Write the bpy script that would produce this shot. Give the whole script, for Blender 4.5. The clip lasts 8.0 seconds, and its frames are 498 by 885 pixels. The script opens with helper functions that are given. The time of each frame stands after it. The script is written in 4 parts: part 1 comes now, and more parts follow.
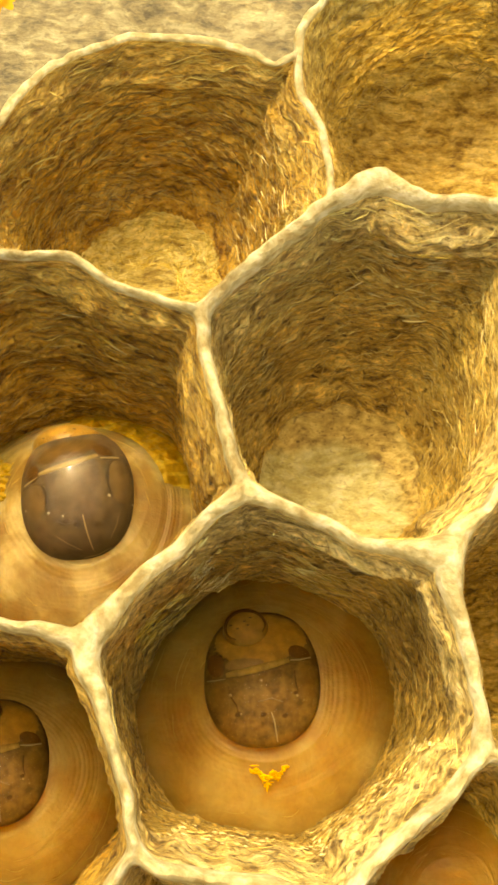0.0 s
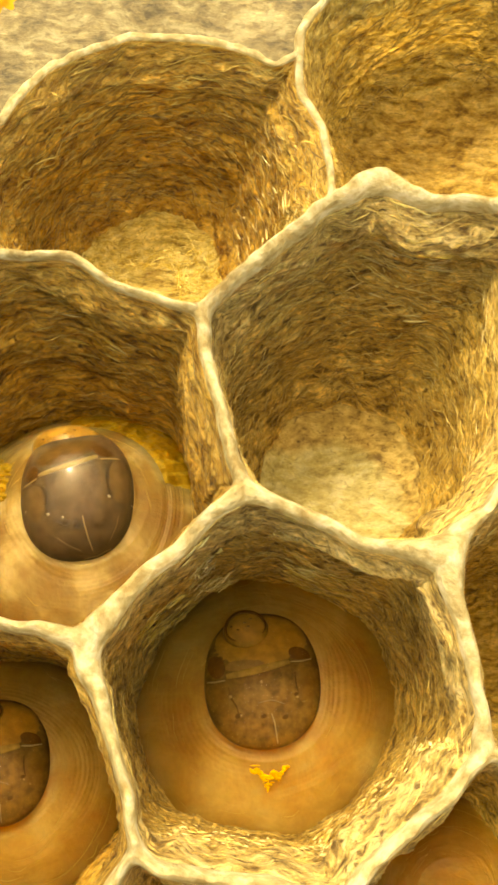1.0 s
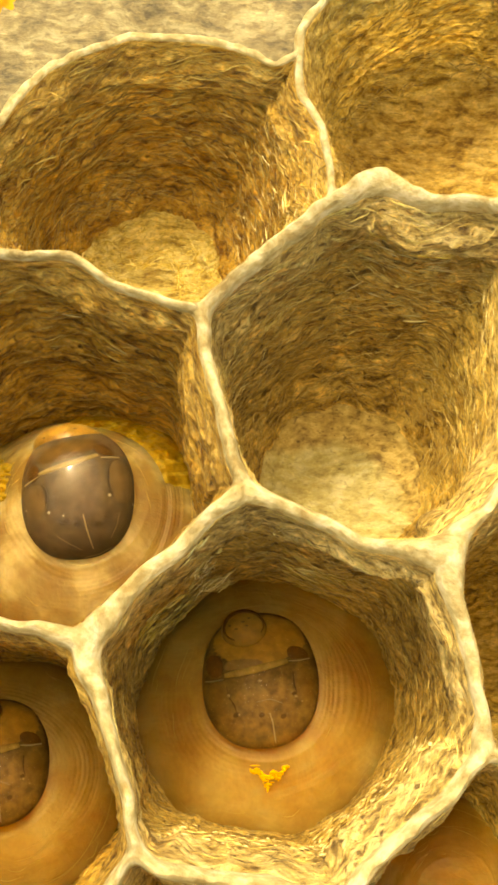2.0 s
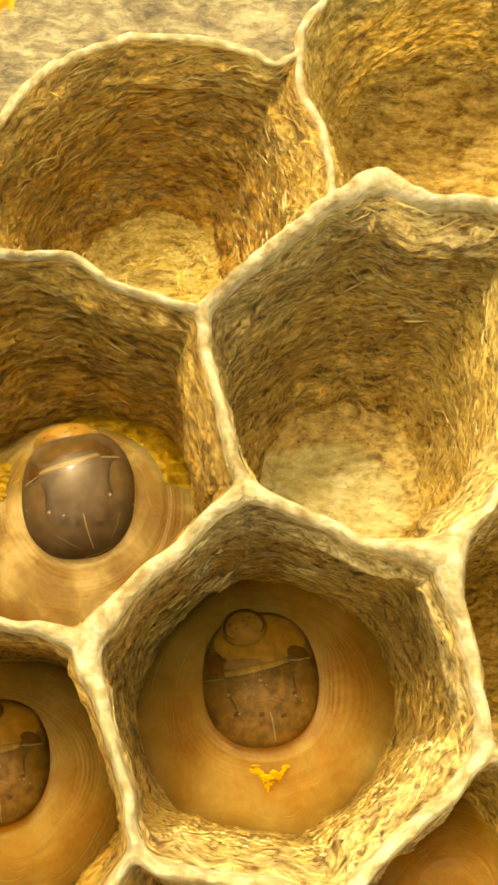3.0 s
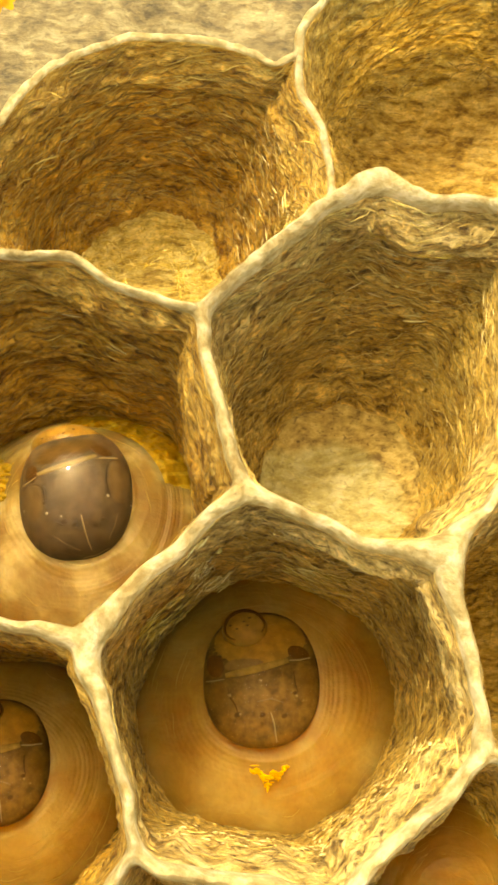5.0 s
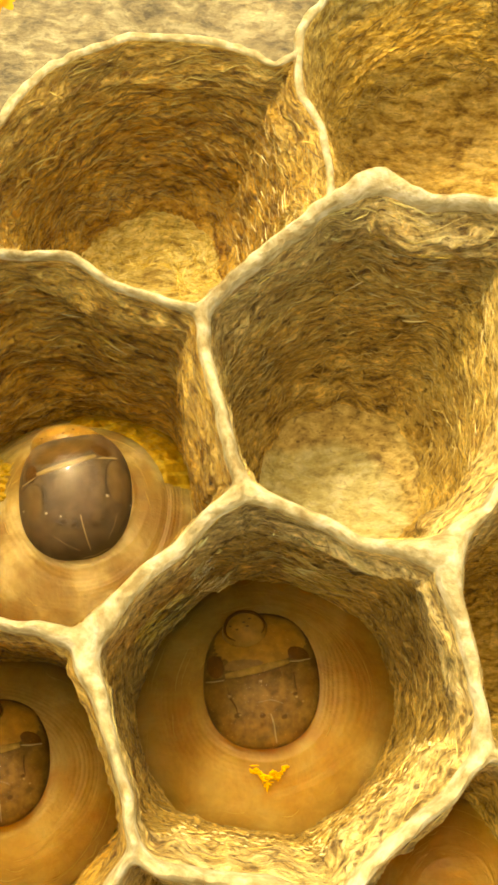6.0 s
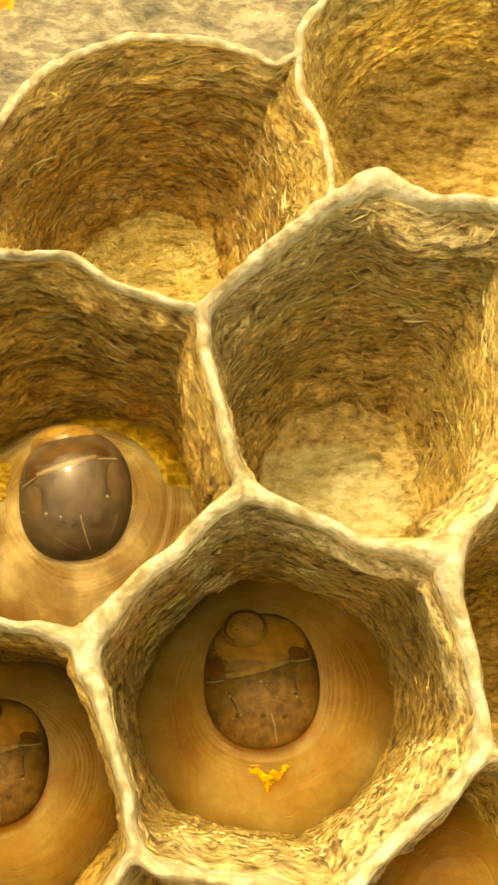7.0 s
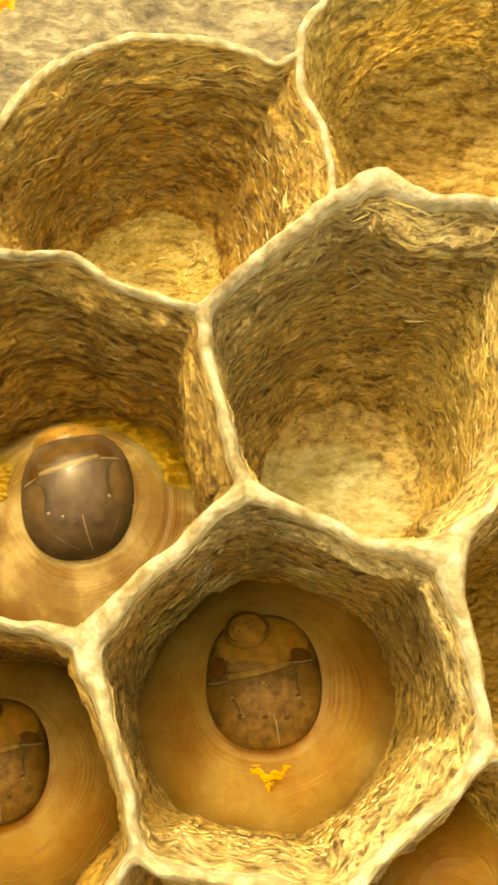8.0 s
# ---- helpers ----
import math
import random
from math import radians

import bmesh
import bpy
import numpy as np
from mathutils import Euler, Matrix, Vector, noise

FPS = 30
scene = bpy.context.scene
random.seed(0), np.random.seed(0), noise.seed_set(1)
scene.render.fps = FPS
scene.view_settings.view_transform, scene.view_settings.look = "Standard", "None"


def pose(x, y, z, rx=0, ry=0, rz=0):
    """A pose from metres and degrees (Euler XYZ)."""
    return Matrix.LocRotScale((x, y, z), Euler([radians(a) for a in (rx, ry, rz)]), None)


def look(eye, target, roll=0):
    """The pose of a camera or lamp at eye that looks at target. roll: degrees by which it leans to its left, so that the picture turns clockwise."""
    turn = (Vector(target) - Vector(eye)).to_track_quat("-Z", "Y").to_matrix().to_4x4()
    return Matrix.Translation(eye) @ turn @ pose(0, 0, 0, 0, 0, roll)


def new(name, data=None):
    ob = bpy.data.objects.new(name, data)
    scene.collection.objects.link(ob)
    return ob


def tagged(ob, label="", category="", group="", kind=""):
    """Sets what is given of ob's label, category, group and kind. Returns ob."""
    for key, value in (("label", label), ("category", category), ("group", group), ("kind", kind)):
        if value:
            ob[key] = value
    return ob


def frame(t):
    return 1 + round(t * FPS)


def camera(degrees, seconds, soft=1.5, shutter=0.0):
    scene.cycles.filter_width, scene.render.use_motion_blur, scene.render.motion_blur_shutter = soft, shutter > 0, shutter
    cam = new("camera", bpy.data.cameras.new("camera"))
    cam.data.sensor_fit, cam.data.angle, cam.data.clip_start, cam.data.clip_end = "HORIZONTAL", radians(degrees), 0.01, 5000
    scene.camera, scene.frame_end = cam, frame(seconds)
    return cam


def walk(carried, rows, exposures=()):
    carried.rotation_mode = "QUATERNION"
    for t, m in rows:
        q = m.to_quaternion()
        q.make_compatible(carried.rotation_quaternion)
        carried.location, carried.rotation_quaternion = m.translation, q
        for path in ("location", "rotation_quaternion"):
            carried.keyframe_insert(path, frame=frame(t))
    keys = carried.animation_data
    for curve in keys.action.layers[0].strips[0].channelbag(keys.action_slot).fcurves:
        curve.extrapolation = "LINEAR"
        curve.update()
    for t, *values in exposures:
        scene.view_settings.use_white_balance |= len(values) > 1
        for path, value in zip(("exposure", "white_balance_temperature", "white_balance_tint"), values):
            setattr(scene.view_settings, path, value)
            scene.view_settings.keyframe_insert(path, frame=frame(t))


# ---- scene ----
S = 0.001                                   # the place is laid out in millimetres

# camera: hand-held close-up over the comb, it drifts by hundredths of a millimetre
cam = camera(23.13, 8.0, soft=2.9)
DRIFT = ((0.0, 0.0), (0.5, 1.5), (1.0, 1.3), (1.5, 0.8), (3.0, 1.6), (3.5, 1.7), (4.0, 0.0), (4.5, 1.0),
         (6.0, 0.0), (6.5, 3.0), (7.0, 0.5), (7.5, 3.0), (8.0, 3.0))
walk(cam, [(t, pose((0.012 - 0.01 * d) * S, 0, 21.72 * S, 18.4, 0, 0)) for t, d in DRIFT],
     exposures=[(0.0, 2.96, 8500, 0), (8.0, 2.96, 8500, 0)])

# ---- light ----
world = bpy.data.worlds.new("sky")
scene.world = world
world.use_nodes = True
SUN = Vector((-0.14, 0.54, 1.0)).normalized()
sky = world.node_tree.nodes.new("ShaderNodeTexSky")
sky.sky_type = "NISHITA"
sky.sun_disc = False
sky.air_density, sky.dust_density, sky.ozone_density = 0.5, 1.8, 0.0
sky.sun_elevation = math.asin(SUN.z)
sky.sun_rotation = math.atan2(SUN.x, SUN.y)
back = world.node_tree.nodes["Background"]
haze = world.node_tree.nodes.new("ShaderNodeMix")
haze.data_type, haze.blend_type = "RGBA", "MULTIPLY"
haze.inputs[0].default_value = 1.0
haze.inputs[7].default_value = (1.0, 0.85, 0.515, 1)
world.node_tree.links.new(sky.outputs[0], haze.inputs[6])
world.node_tree.links.new(haze.outputs[2], back.inputs[0])
back.inputs[1].default_value = 0.195
sun = new("sun", bpy.data.lights.new("sun", "SUN"))
sun.data.energy = 0.39
sun.data.angle = radians(4.0)
sun.data.color = (1.0, 0.93, 0.8)
sun.matrix_world = look(SUN * 0.2, (0, 0, 0))


# ---- materials ----
def nodes_of(name):
    m = bpy.data.materials.new(name)
    m.use_nodes = True
    nt = m.node_tree
    return m, nt, nt.nodes["Principled BSDF"]


def add(nt, kind, **inputs):
    n = nt.nodes.new(kind)
    for key, value in inputs.items():
        n.inputs[key.replace("_", " ")].default_value = value
    return n


def coords(nt, scale, warp=0.0, warp_scale=0.7):
    """Object coordinates in millimetres, bent by a slow noise, then stretched."""
    tc = nt.nodes.new("ShaderNodeTexCoord")
    mm = nt.nodes.new("ShaderNodeVectorMath")
    mm.operation = "SCALE"
    mm.inputs["Scale"].default_value = 1 / S
    nt.links.new(tc.outputs["Object"], mm.inputs[0])
    out = mm.outputs[0]
    if warp:
        nz = add(nt, "ShaderNodeTexNoise", Scale=warp_scale, Detail=2.0)
        nt.links.new(out, nz.inputs["Vector"])
        sub = nt.nodes.new("ShaderNodeVectorMath")
        sub.operation = "SUBTRACT"
        sub.inputs[1].default_value = (0.5, 0.5, 0.5)
        nt.links.new(nz.outputs["Color"], sub.inputs[0])
        sc = nt.nodes.new("ShaderNodeVectorMath")
        sc.operation = "SCALE"
        sc.inputs["Scale"].default_value = warp
        nt.links.new(sub.outputs[0], sc.inputs[0])
        ad = nt.nodes.new("ShaderNodeVectorMath")
        nt.links.new(out, ad.inputs[0])
        nt.links.new(sc.outputs[0], ad.inputs[1])
        out = ad.outputs[0]
    st = nt.nodes.new("ShaderNodeVectorMath")
    st.operation = "MULTIPLY"
    st.inputs[1].default_value = scale
    nt.links.new(out, st.inputs[0])
    return st.outputs[0]


def noise_of(nt, vec, scale=1.0, detail=3.0, rough=0.55):
    n = add(nt, "ShaderNodeTexNoise", Scale=scale, Detail=detail, Roughness=rough)
    nt.links.new(vec, n.inputs["Vector"])
    return n.outputs["Fac"]


def ramp_of(nt, fac, stops):
    r = nt.nodes.new("ShaderNodeValToRGB")
    while len(r.color_ramp.elements) < len(stops):
        r.color_ramp.elements.new(0.5)
    for e, (p, c) in zip(r.color_ramp.elements, stops):
        e.position, e.color = p, (*c, 1)
    nt.links.new(fac, r.inputs[0])
    return r.outputs[0]


def mix_of(nt, fac, a, b, mode="MIX"):
    m = nt.nodes.new("ShaderNodeMix")
    m.data_type, m.blend_type = "RGBA", mode
    for v, i in ((fac, 0), (a, 6), (b, 7)):
        if isinstance(v, (int, float)):
            m.inputs[i].default_value = v
        elif isinstance(v, tuple):
            m.inputs[i].default_value = (*v, 1)
        else:
            nt.links.new(v, m.inputs[i])
    return m.outputs[2]


def bump_of(nt, p, layers):
    """Relief from (height, millimetres) pairs, the last on top."""
    prev = None
    for fac, mm in layers:
        b = nt.nodes.new("ShaderNodeBump")
        b.inputs["Distance"].default_value = mm * S
        b.inputs["Strength"].default_value = 1.0
        nt.links.new(fac, b.inputs["Height"])
        if prev:
            nt.links.new(prev, b.inputs["Normal"])
        prev = b.outputs[0]
    nt.links.new(prev, p.inputs["Normal"])


def paper(name, dark, mid, light, stretch, pits=0.5, relief=0.05, rough=0.55, thin=0.0, depth_tint=None, bed=None):
    """Wasp paper: chewed wood fibre, streaked along the layers, with pits, flecks and blotches."""
    m, nt, p = nodes_of(name)
    v = coords(nt, stretch, 0.9, 0.6)
    fine = noise_of(nt, v, 1.0, 5.0, 0.62)
    finer = noise_of(nt, v, 3.1, 3.0, 0.6)
    iso = coords(nt, (1, 1, 1))
    blotch = noise_of(nt, iso, 0.8, 4.0, 0.6)
    fleck = noise_of(nt, coords(nt, tuple(2.2 * a for a in stretch), 0.6, 1.3), 1.0, 2.0)
    col = ramp_of(nt, fine, [(0.34, dark), (0.48, mid), (0.62, light)])
    tone = ramp_of(nt, blotch, [(0.32, (0.62, 0.56, 0.45)), (0.5, (0.95, 0.93, 0.9)), (0.68, (1.2, 1.16, 1.05))])
    col = mix_of(nt, 0.35 + 0.55 * min(1.0, pits), col, tone, "MULTIPLY")
    holes = ramp_of(nt, fleck, [(0.30, (0.22, 0.16, 0.10)), (0.38, (1, 1, 1))])
    col = mix_of(nt, pits, col, holes, "MULTIPLY")
    grit = noise_of(nt, coords(nt, tuple(1.7 * a + 2.0 for a in stretch), 0.4, 2.0), 1.0, 4.0, 0.65)
    col = mix_of(nt, pits, col, ramp_of(nt, grit, [(0.34, (0.38, 0.31, 0.22)), (0.47, (0.95, 0.93, 0.88)), (0.56, (1.05, 1.04, 1.0)), (0.66, (1.55, 1.5, 1.4))]), "MULTIPLY")
    if depth_tint:
        # below the edge the paper turns browner with depth, along an uneven border
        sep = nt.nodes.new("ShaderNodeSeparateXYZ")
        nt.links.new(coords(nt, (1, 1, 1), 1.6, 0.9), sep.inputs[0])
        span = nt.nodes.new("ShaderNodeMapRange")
        for key, value in (("From Min", depth_tint[0]), ("From Max", depth_tint[1]), ("To Min", 0.0), ("To Max", 1.0)):
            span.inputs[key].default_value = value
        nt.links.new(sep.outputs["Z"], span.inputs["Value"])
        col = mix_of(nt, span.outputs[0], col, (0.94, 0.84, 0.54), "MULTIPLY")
    if bed:
        # the felted bed of the floor ends at an uneven round border; past it lies the wall's golden paper
        flat = nt.nodes.new("ShaderNodeVectorMath")
        flat.operation = "MULTIPLY_ADD"
        flat.inputs[1].default_value, flat.inputs[2].default_value = (1, 1, 0), (-bed[0], -bed[1], 0)
        nt.links.new(coords(nt, (1, 1, 1), 0.9, 0.8), flat.inputs[0])
        far = nt.nodes.new("ShaderNodeVectorMath")
        far.operation = "LENGTH"
        nt.links.new(flat.outputs[0], far.inputs[0])
        rim = nt.nodes.new("ShaderNodeMapRange")
        for key, value in (("From Min", bed[2] - 0.05), ("From Max", bed[2] + 0.22)):
            rim.inputs[key].default_value = value
        nt.links.new(far.outputs["Value"], rim.inputs["Value"])
        outside = mix_of(nt, 0.7, ramp_of(nt, fine, [(0.34, (0.19, 0.115, 0.03)), (0.5, (0.50, 0.35, 0.11)), (0.66, (0.72, 0.55, 0.22))]), holes, "MULTIPLY")
        col = mix_of(nt, rim.outputs[0], col, outside)
    nt.links.new(col, p.inputs["Base Color"])
    p.inputs["Roughness"].default_value = rough
    p.inputs["Specular IOR Level"].default_value = 0.4
    if thin:
        glow = nt.nodes.new("ShaderNodeBsdfTranslucent")
        warm = mix_of(nt, 1.0, col, (1.0, 0.90, 0.66), "MULTIPLY")
        nt.links.new(warm, glow.inputs["Color"])
        both = nt.nodes.new("ShaderNodeMixShader")
        both.inputs[0].default_value = thin
        nt.links.new(p.outputs[0], both.inputs[1])
        nt.links.new(glow.outputs[0], both.inputs[2])
        nt.links.new(both.outputs[0], nt.nodes["Material Output"].inputs["Surface"])
    bump_of(nt, p, [(blotch, relief), (fine, relief), (grit, relief * 0.9), (finer, relief * 0.5)])
    return m


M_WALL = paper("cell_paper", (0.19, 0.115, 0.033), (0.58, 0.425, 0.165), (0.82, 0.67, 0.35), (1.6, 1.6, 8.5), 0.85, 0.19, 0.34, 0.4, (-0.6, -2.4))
# stain of occupied cells; in the thin-rimmed outer cell, shade put into colour
M_WALL_STAIN_SHADE = paper("stained_shaded_paper", (0.18, 0.085, 0.012), (0.50, 0.315, 0.07), (0.76, 0.55, 0.19), (1.6, 1.6, 8.5), 0.85, 0.18, 0.32, 0.4, (-0.4, -1.6))
M_FLOOR = paper("floor_paper", (0.36, 0.285, 0.10), (0.49, 0.42, 0.175), (0.58, 0.525, 0.285), (2.0, 4.0, 4.0), 0.35, 0.06, 0.5, 0.3, None, (1.72, 7.23, 1.95))
# gold floor paper, brightened so that its colour holds the sunlight on it
M_STRAW_SUNLIT = paper("sunlit_straw_floor", (0.38, 0.24, 0.045), (0.70, 0.53, 0.16), (0.86, 0.72, 0.32), (1.5, 6.0, 6.0), 0.5, 0.12, 0.36, 0.4)
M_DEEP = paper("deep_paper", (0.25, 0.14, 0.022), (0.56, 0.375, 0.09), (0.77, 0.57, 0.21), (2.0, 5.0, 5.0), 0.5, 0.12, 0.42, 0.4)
M_RIM = paper("rim_paper", (0.29, 0.21, 0.085), (0.44, 0.362, 0.195), (0.59, 0.525, 0.38), (2.2, 2.2, 5.0), 0.13, 0.07, 0.5, 0.45)
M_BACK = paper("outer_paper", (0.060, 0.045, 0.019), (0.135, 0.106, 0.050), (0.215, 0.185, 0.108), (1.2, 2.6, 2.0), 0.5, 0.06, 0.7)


def fibre_mat(name, stops, rough=0.36, gloss=0.4):
    m, nt, p = nodes_of(name)
    g = nt.nodes.new("ShaderNodeNewGeometry")
    col = ramp_of(nt, g.outputs["Random Per Island"], stops)
    nt.links.new(col, p.inputs["Base Color"])
    p.inputs["Roughness"].default_value = rough
    p.inputs["Specular IOR Level"].default_value = gloss
    return m


M_FIBRE = fibre_mat("wood_fibre", [(0.0, (0.16, 0.08, 0.012)), (0.35, (0.42, 0.27, 0.06)), (0.75, (0.62, 0.45, 0.14)), (1.0, (0.76, 0.59, 0.22))], 0.32, 0.3)
# darker strands for relined cells: stain, and the thin-rimmed cell's shade in colour
M_FIBRE_STAIN_SHADE = fibre_mat("stained_shaded_fibre", [(0.0, (0.12, 0.055, 0.008)), (0.4, (0.32, 0.19, 0.035)), (0.8, (0.50, 0.335, 0.08)), (1.0, (0.66, 0.46, 0.13))], 0.30, 0.35)
M_PALE_FIBRE = fibre_mat("pale_fibre", [(0.0, (0.36, 0.24, 0.06)), (0.4, (0.60, 0.45, 0.16)), (1.0, (0.84, 0.72, 0.42))], 0.7, 0.05)
M_GOLD_FIBRE = fibre_mat("gold_fibre", [(0.0, (0.40, 0.24, 0.03)), (0.5, (0.66, 0.46, 0.09)), (1.0, (0.86, 0.68, 0.26))], 0.5, 0.1)


def flesh(name, deep, mid, pale, rough=0.38, scale=1.3, coat=0.25):
    """Moist translucent larval skin with faint streaks and fat bodies under it."""
    m, nt, p = nodes_of(name)
    v = coords(nt, (1.0, 1.0, 1.0), 1.2, 0.5)
    cloud = noise_of(nt, v, 0.75, 4.0, 0.55)
    fine = noise_of(nt, v, 7.0, 3.0, 0.6)
    col = ramp_of(nt, cloud, [(0.33, deep), (0.5, mid), (0.68, pale)])
    col = mix_of(nt, 0.3, col, ramp_of(nt, fine, [(0.35, (0.7, 0.66, 0.6)), (0.65, (1.15, 1.12, 1.08))]), "MULTIPLY")
    nt.links.new(col, p.inputs["Base Color"])
    p.inputs["Roughness"].default_value = rough
    p.inputs["Subsurface Weight"].default_value = 0.9
    p.inputs["Specular IOR Level"].default_value = 0.22
    p.inputs["Subsurface Radius"].default_value = (1.0, 0.6, 0.2)
    p.inputs["Subsurface Scale"].default_value = scale * S
    p.inputs["Coat Weight"].default_value = coat
    p.inputs["Coat Roughness"].default_value = 0.05
    bump_of(nt, p, [(cloud, 0.05), (fine, 0.012)])
    return m


def plain(name, colour, rough=0.3, sss=0.3, coat=0.5, vary=0.2):
    m, nt, p = nodes_of(name)
    n = noise_of(nt, coords(nt, (1, 1, 1)), 4.0, 4.0, 0.6)
    lo = tuple(c * (1 - vary) for c in colour)
    hi = tuple(min(1, c * (1 + vary)) for c in colour)
    nt.links.new(ramp_of(nt, n, [(0.35, lo), (0.65, hi)]), p.inputs["Base Color"])
    p.inputs["Roughness"].default_value = rough
    p.inputs["Subsurface Weight"].default_value = sss
    p.inputs["Subsurface Radius"].default_value = (1.0, 0.6, 0.3)
    p.inputs["Subsurface Scale"].default_value = 1.4 * S
    p.inputs["Coat Weight"].default_value = coat
    p.inputs["Coat Roughness"].default_value = 0.03
    p.inputs["Specular IOR Level"].default_value = 0.05
    bump_of(nt, p, [(n, 0.01)])
    return m


M_BODY = flesh("larva_skin", (0.28, 0.132, 0.018), (0.345, 0.184, 0.034), (0.42, 0.252, 0.067), 0.5, 6.0, 0.02)
M_BODY_PALE = flesh("larva_skin_pale", (0.125, 0.060, 0.007), (0.175, 0.107, 0.024), (0.34, 0.25, 0.105), 0.6, 1.2, 0.0)
M_CREASE = plain("skin_crease", (0.50, 0.32, 0.10), 0.5, 0.6, 0.0, 0.1)
M_HEAD = plain("head_capsule", (0.079, 0.052, 0.025), 0.6, 0.9, 0.0, 0.22)
M_HEAD_DULL = plain("head_capsule_dull", (0.122, 0.065, 0.013), 0.5, 0.9, 0.0, 0.35)
M_HEAD_LOBE = plain("head_lobe", (0.098, 0.06, 0.024), 0.5, 0.8, 0.0, 0.22)
M_DARK = plain("dark_chitin", (0.055, 0.026, 0.007), 0.35, 0.3, 0.0)
M_GROOVE = plain("groove_skin", (0.062, 0.036, 0.014), 0.6, 0.8, 0.0)
M_GROOVE_DULL = plain("groove_skin_dull", (0.07, 0.032, 0.005), 0.6, 0.8, 0.0)
M_MANDIBLE_DULL = plain("mandible_dull", (0.085, 0.034, 0.005), 0.45, 0.6, 0.0)
M_BAND_DULL = plain("pale_band_dull", (0.24, 0.135, 0.027), 0.5, 0.7, 0.0, 0.25)
M_BAND = plain("pale_band", (0.19, 0.12, 0.042), 0.5, 0.6, 0.0, 0.25)
M_LABRUM = plain("labrum_skin", (0.21, 0.115, 0.022), 0.3, 0.7, 0.4, 0.25)
M_LABRUM_DULL = plain("labrum_skin_dull", (0.23, 0.115, 0.017), 0.5, 0.8, 0.05)
M_LIP_SPOT = plain("lip_spot", (0.10, 0.052, 0.012), 0.5, 0.5, 0.0)
M_SEAM = plain("pale_seam", (0.26, 0.18, 0.075), 0.4, 0.5, 0.0, 0.1)
M_FAINT = plain("faint_seam", (0.17, 0.115, 0.05), 0.4, 0.6, 0.0, 0.1)
M_SPOT_DULL = plain("pale_spot_dull", (0.24, 0.15, 0.05), 0.3, 0.4, 0.0, 0.1)
M_SPOT = plain("pale_spot", (0.28, 0.22, 0.13), 0.3, 0.3, 0.0, 0.1)
M_CRUMB = plain("yellow_crumb", (0.80, 0.40, 0.012), 0.5, 0.3, 0.1)
M_FOOD = plain("yellow_residue", (0.3, 0.17, 0.014), 0.5, 0.6, 0.1, 0.35)
M_MOUTH = plain("mouth_skin", (0.075, 0.04, 0.011), 0.4, 0.7, 0.0)
M_LOBE_DULL = plain("head_lobe_dull", (0.125, 0.064, 0.012), 0.5, 0.8, 0.0)
M_HOOD = plain("hood_skin", (0.25, 0.124, 0.018), 0.5, 0.9, 0.0, 0.2)
M_MOUTH_DULL = plain("mouth_skin_dull", (0.17, 0.09, 0.022), 0.5, 0.5, 0.05)
M_CAP = plain("orange_cap", (0.55, 0.24, 0.02), 0.6, 0.3, 0.0)


def clear_skin(name, gloss_at, gloss_edge):
    """A clear wet film: it lets the colours below show and adds only its gloss."""
    m, nt, p = nodes_of(name)
    see = nt.nodes.new("ShaderNodeBsdfTransparent")
    see.inputs["Color"].default_value = (1.0, 0.98, 0.95, 1)
    shine = nt.nodes.new("ShaderNodeBsdfGlossy")
    shine.inputs["Roughness"].default_value = 0.04
    edge = add(nt, "ShaderNodeLayerWeight", Blend=0.5)
    steep = nt.nodes.new("ShaderNodeMath")
    steep.operation = "POWER"
    steep.inputs[1].default_value = 4.0
    gloss = nt.nodes.new("ShaderNodeMath")
    gloss.operation = "MULTIPLY_ADD"
    gloss.inputs[1].default_value, gloss.inputs[2].default_value = gloss_edge, gloss_at
    both = nt.nodes.new("ShaderNodeMixShader")
    nt.links.new(edge.outputs["Facing"], steep.inputs[0])
    nt.links.new(steep.outputs[0], gloss.inputs[0])
    nt.links.new(gloss.outputs[0], both.inputs[0])
    nt.links.new(see.outputs[0], both.inputs[1])
    nt.links.new(shine.outputs[0], both.inputs[2])
    nt.links.new(both.outputs[0], nt.nodes["Material Output"].inputs["Surface"])
    nt.nodes.remove(p)
    return m


M_CUTICLE = clear_skin("wet_cuticle", 0.018, 0.12)
M_CUTICLE_DULL = clear_skin("damp_cuticle", 0.0015, 0.02)


# ---- mesh helpers ----
def mesh_part(name, verts, faces, mat, parent=None, label="", smooth=True):
    """One mesh object from coordinates in millimetres."""
    me = bpy.data.meshes.new(name)
    me.from_pydata((np.asarray(verts, float) * S).tolist(), [], np.asarray(faces).tolist() if not isinstance(faces, list) else faces)
    if smooth:
        me.shade_smooth()
    me.materials.append(mat)
    ob = new(name, me)
    ob.parent = parent
    if label:
        ob["label"] = label
    return ob


def grid_faces(rows, cols, closed=True, base=0):
    r = np.arange(rows - 1)[:, None]
    c = np.arange(cols if closed else cols - 1)[None, :]
    d = (c + 1) % cols
    return np.stack([base + r * cols + c, base + r * cols + d, base + (r + 1) * cols + d, base + (r + 1) * cols + c], -1).reshape(-1, 4)


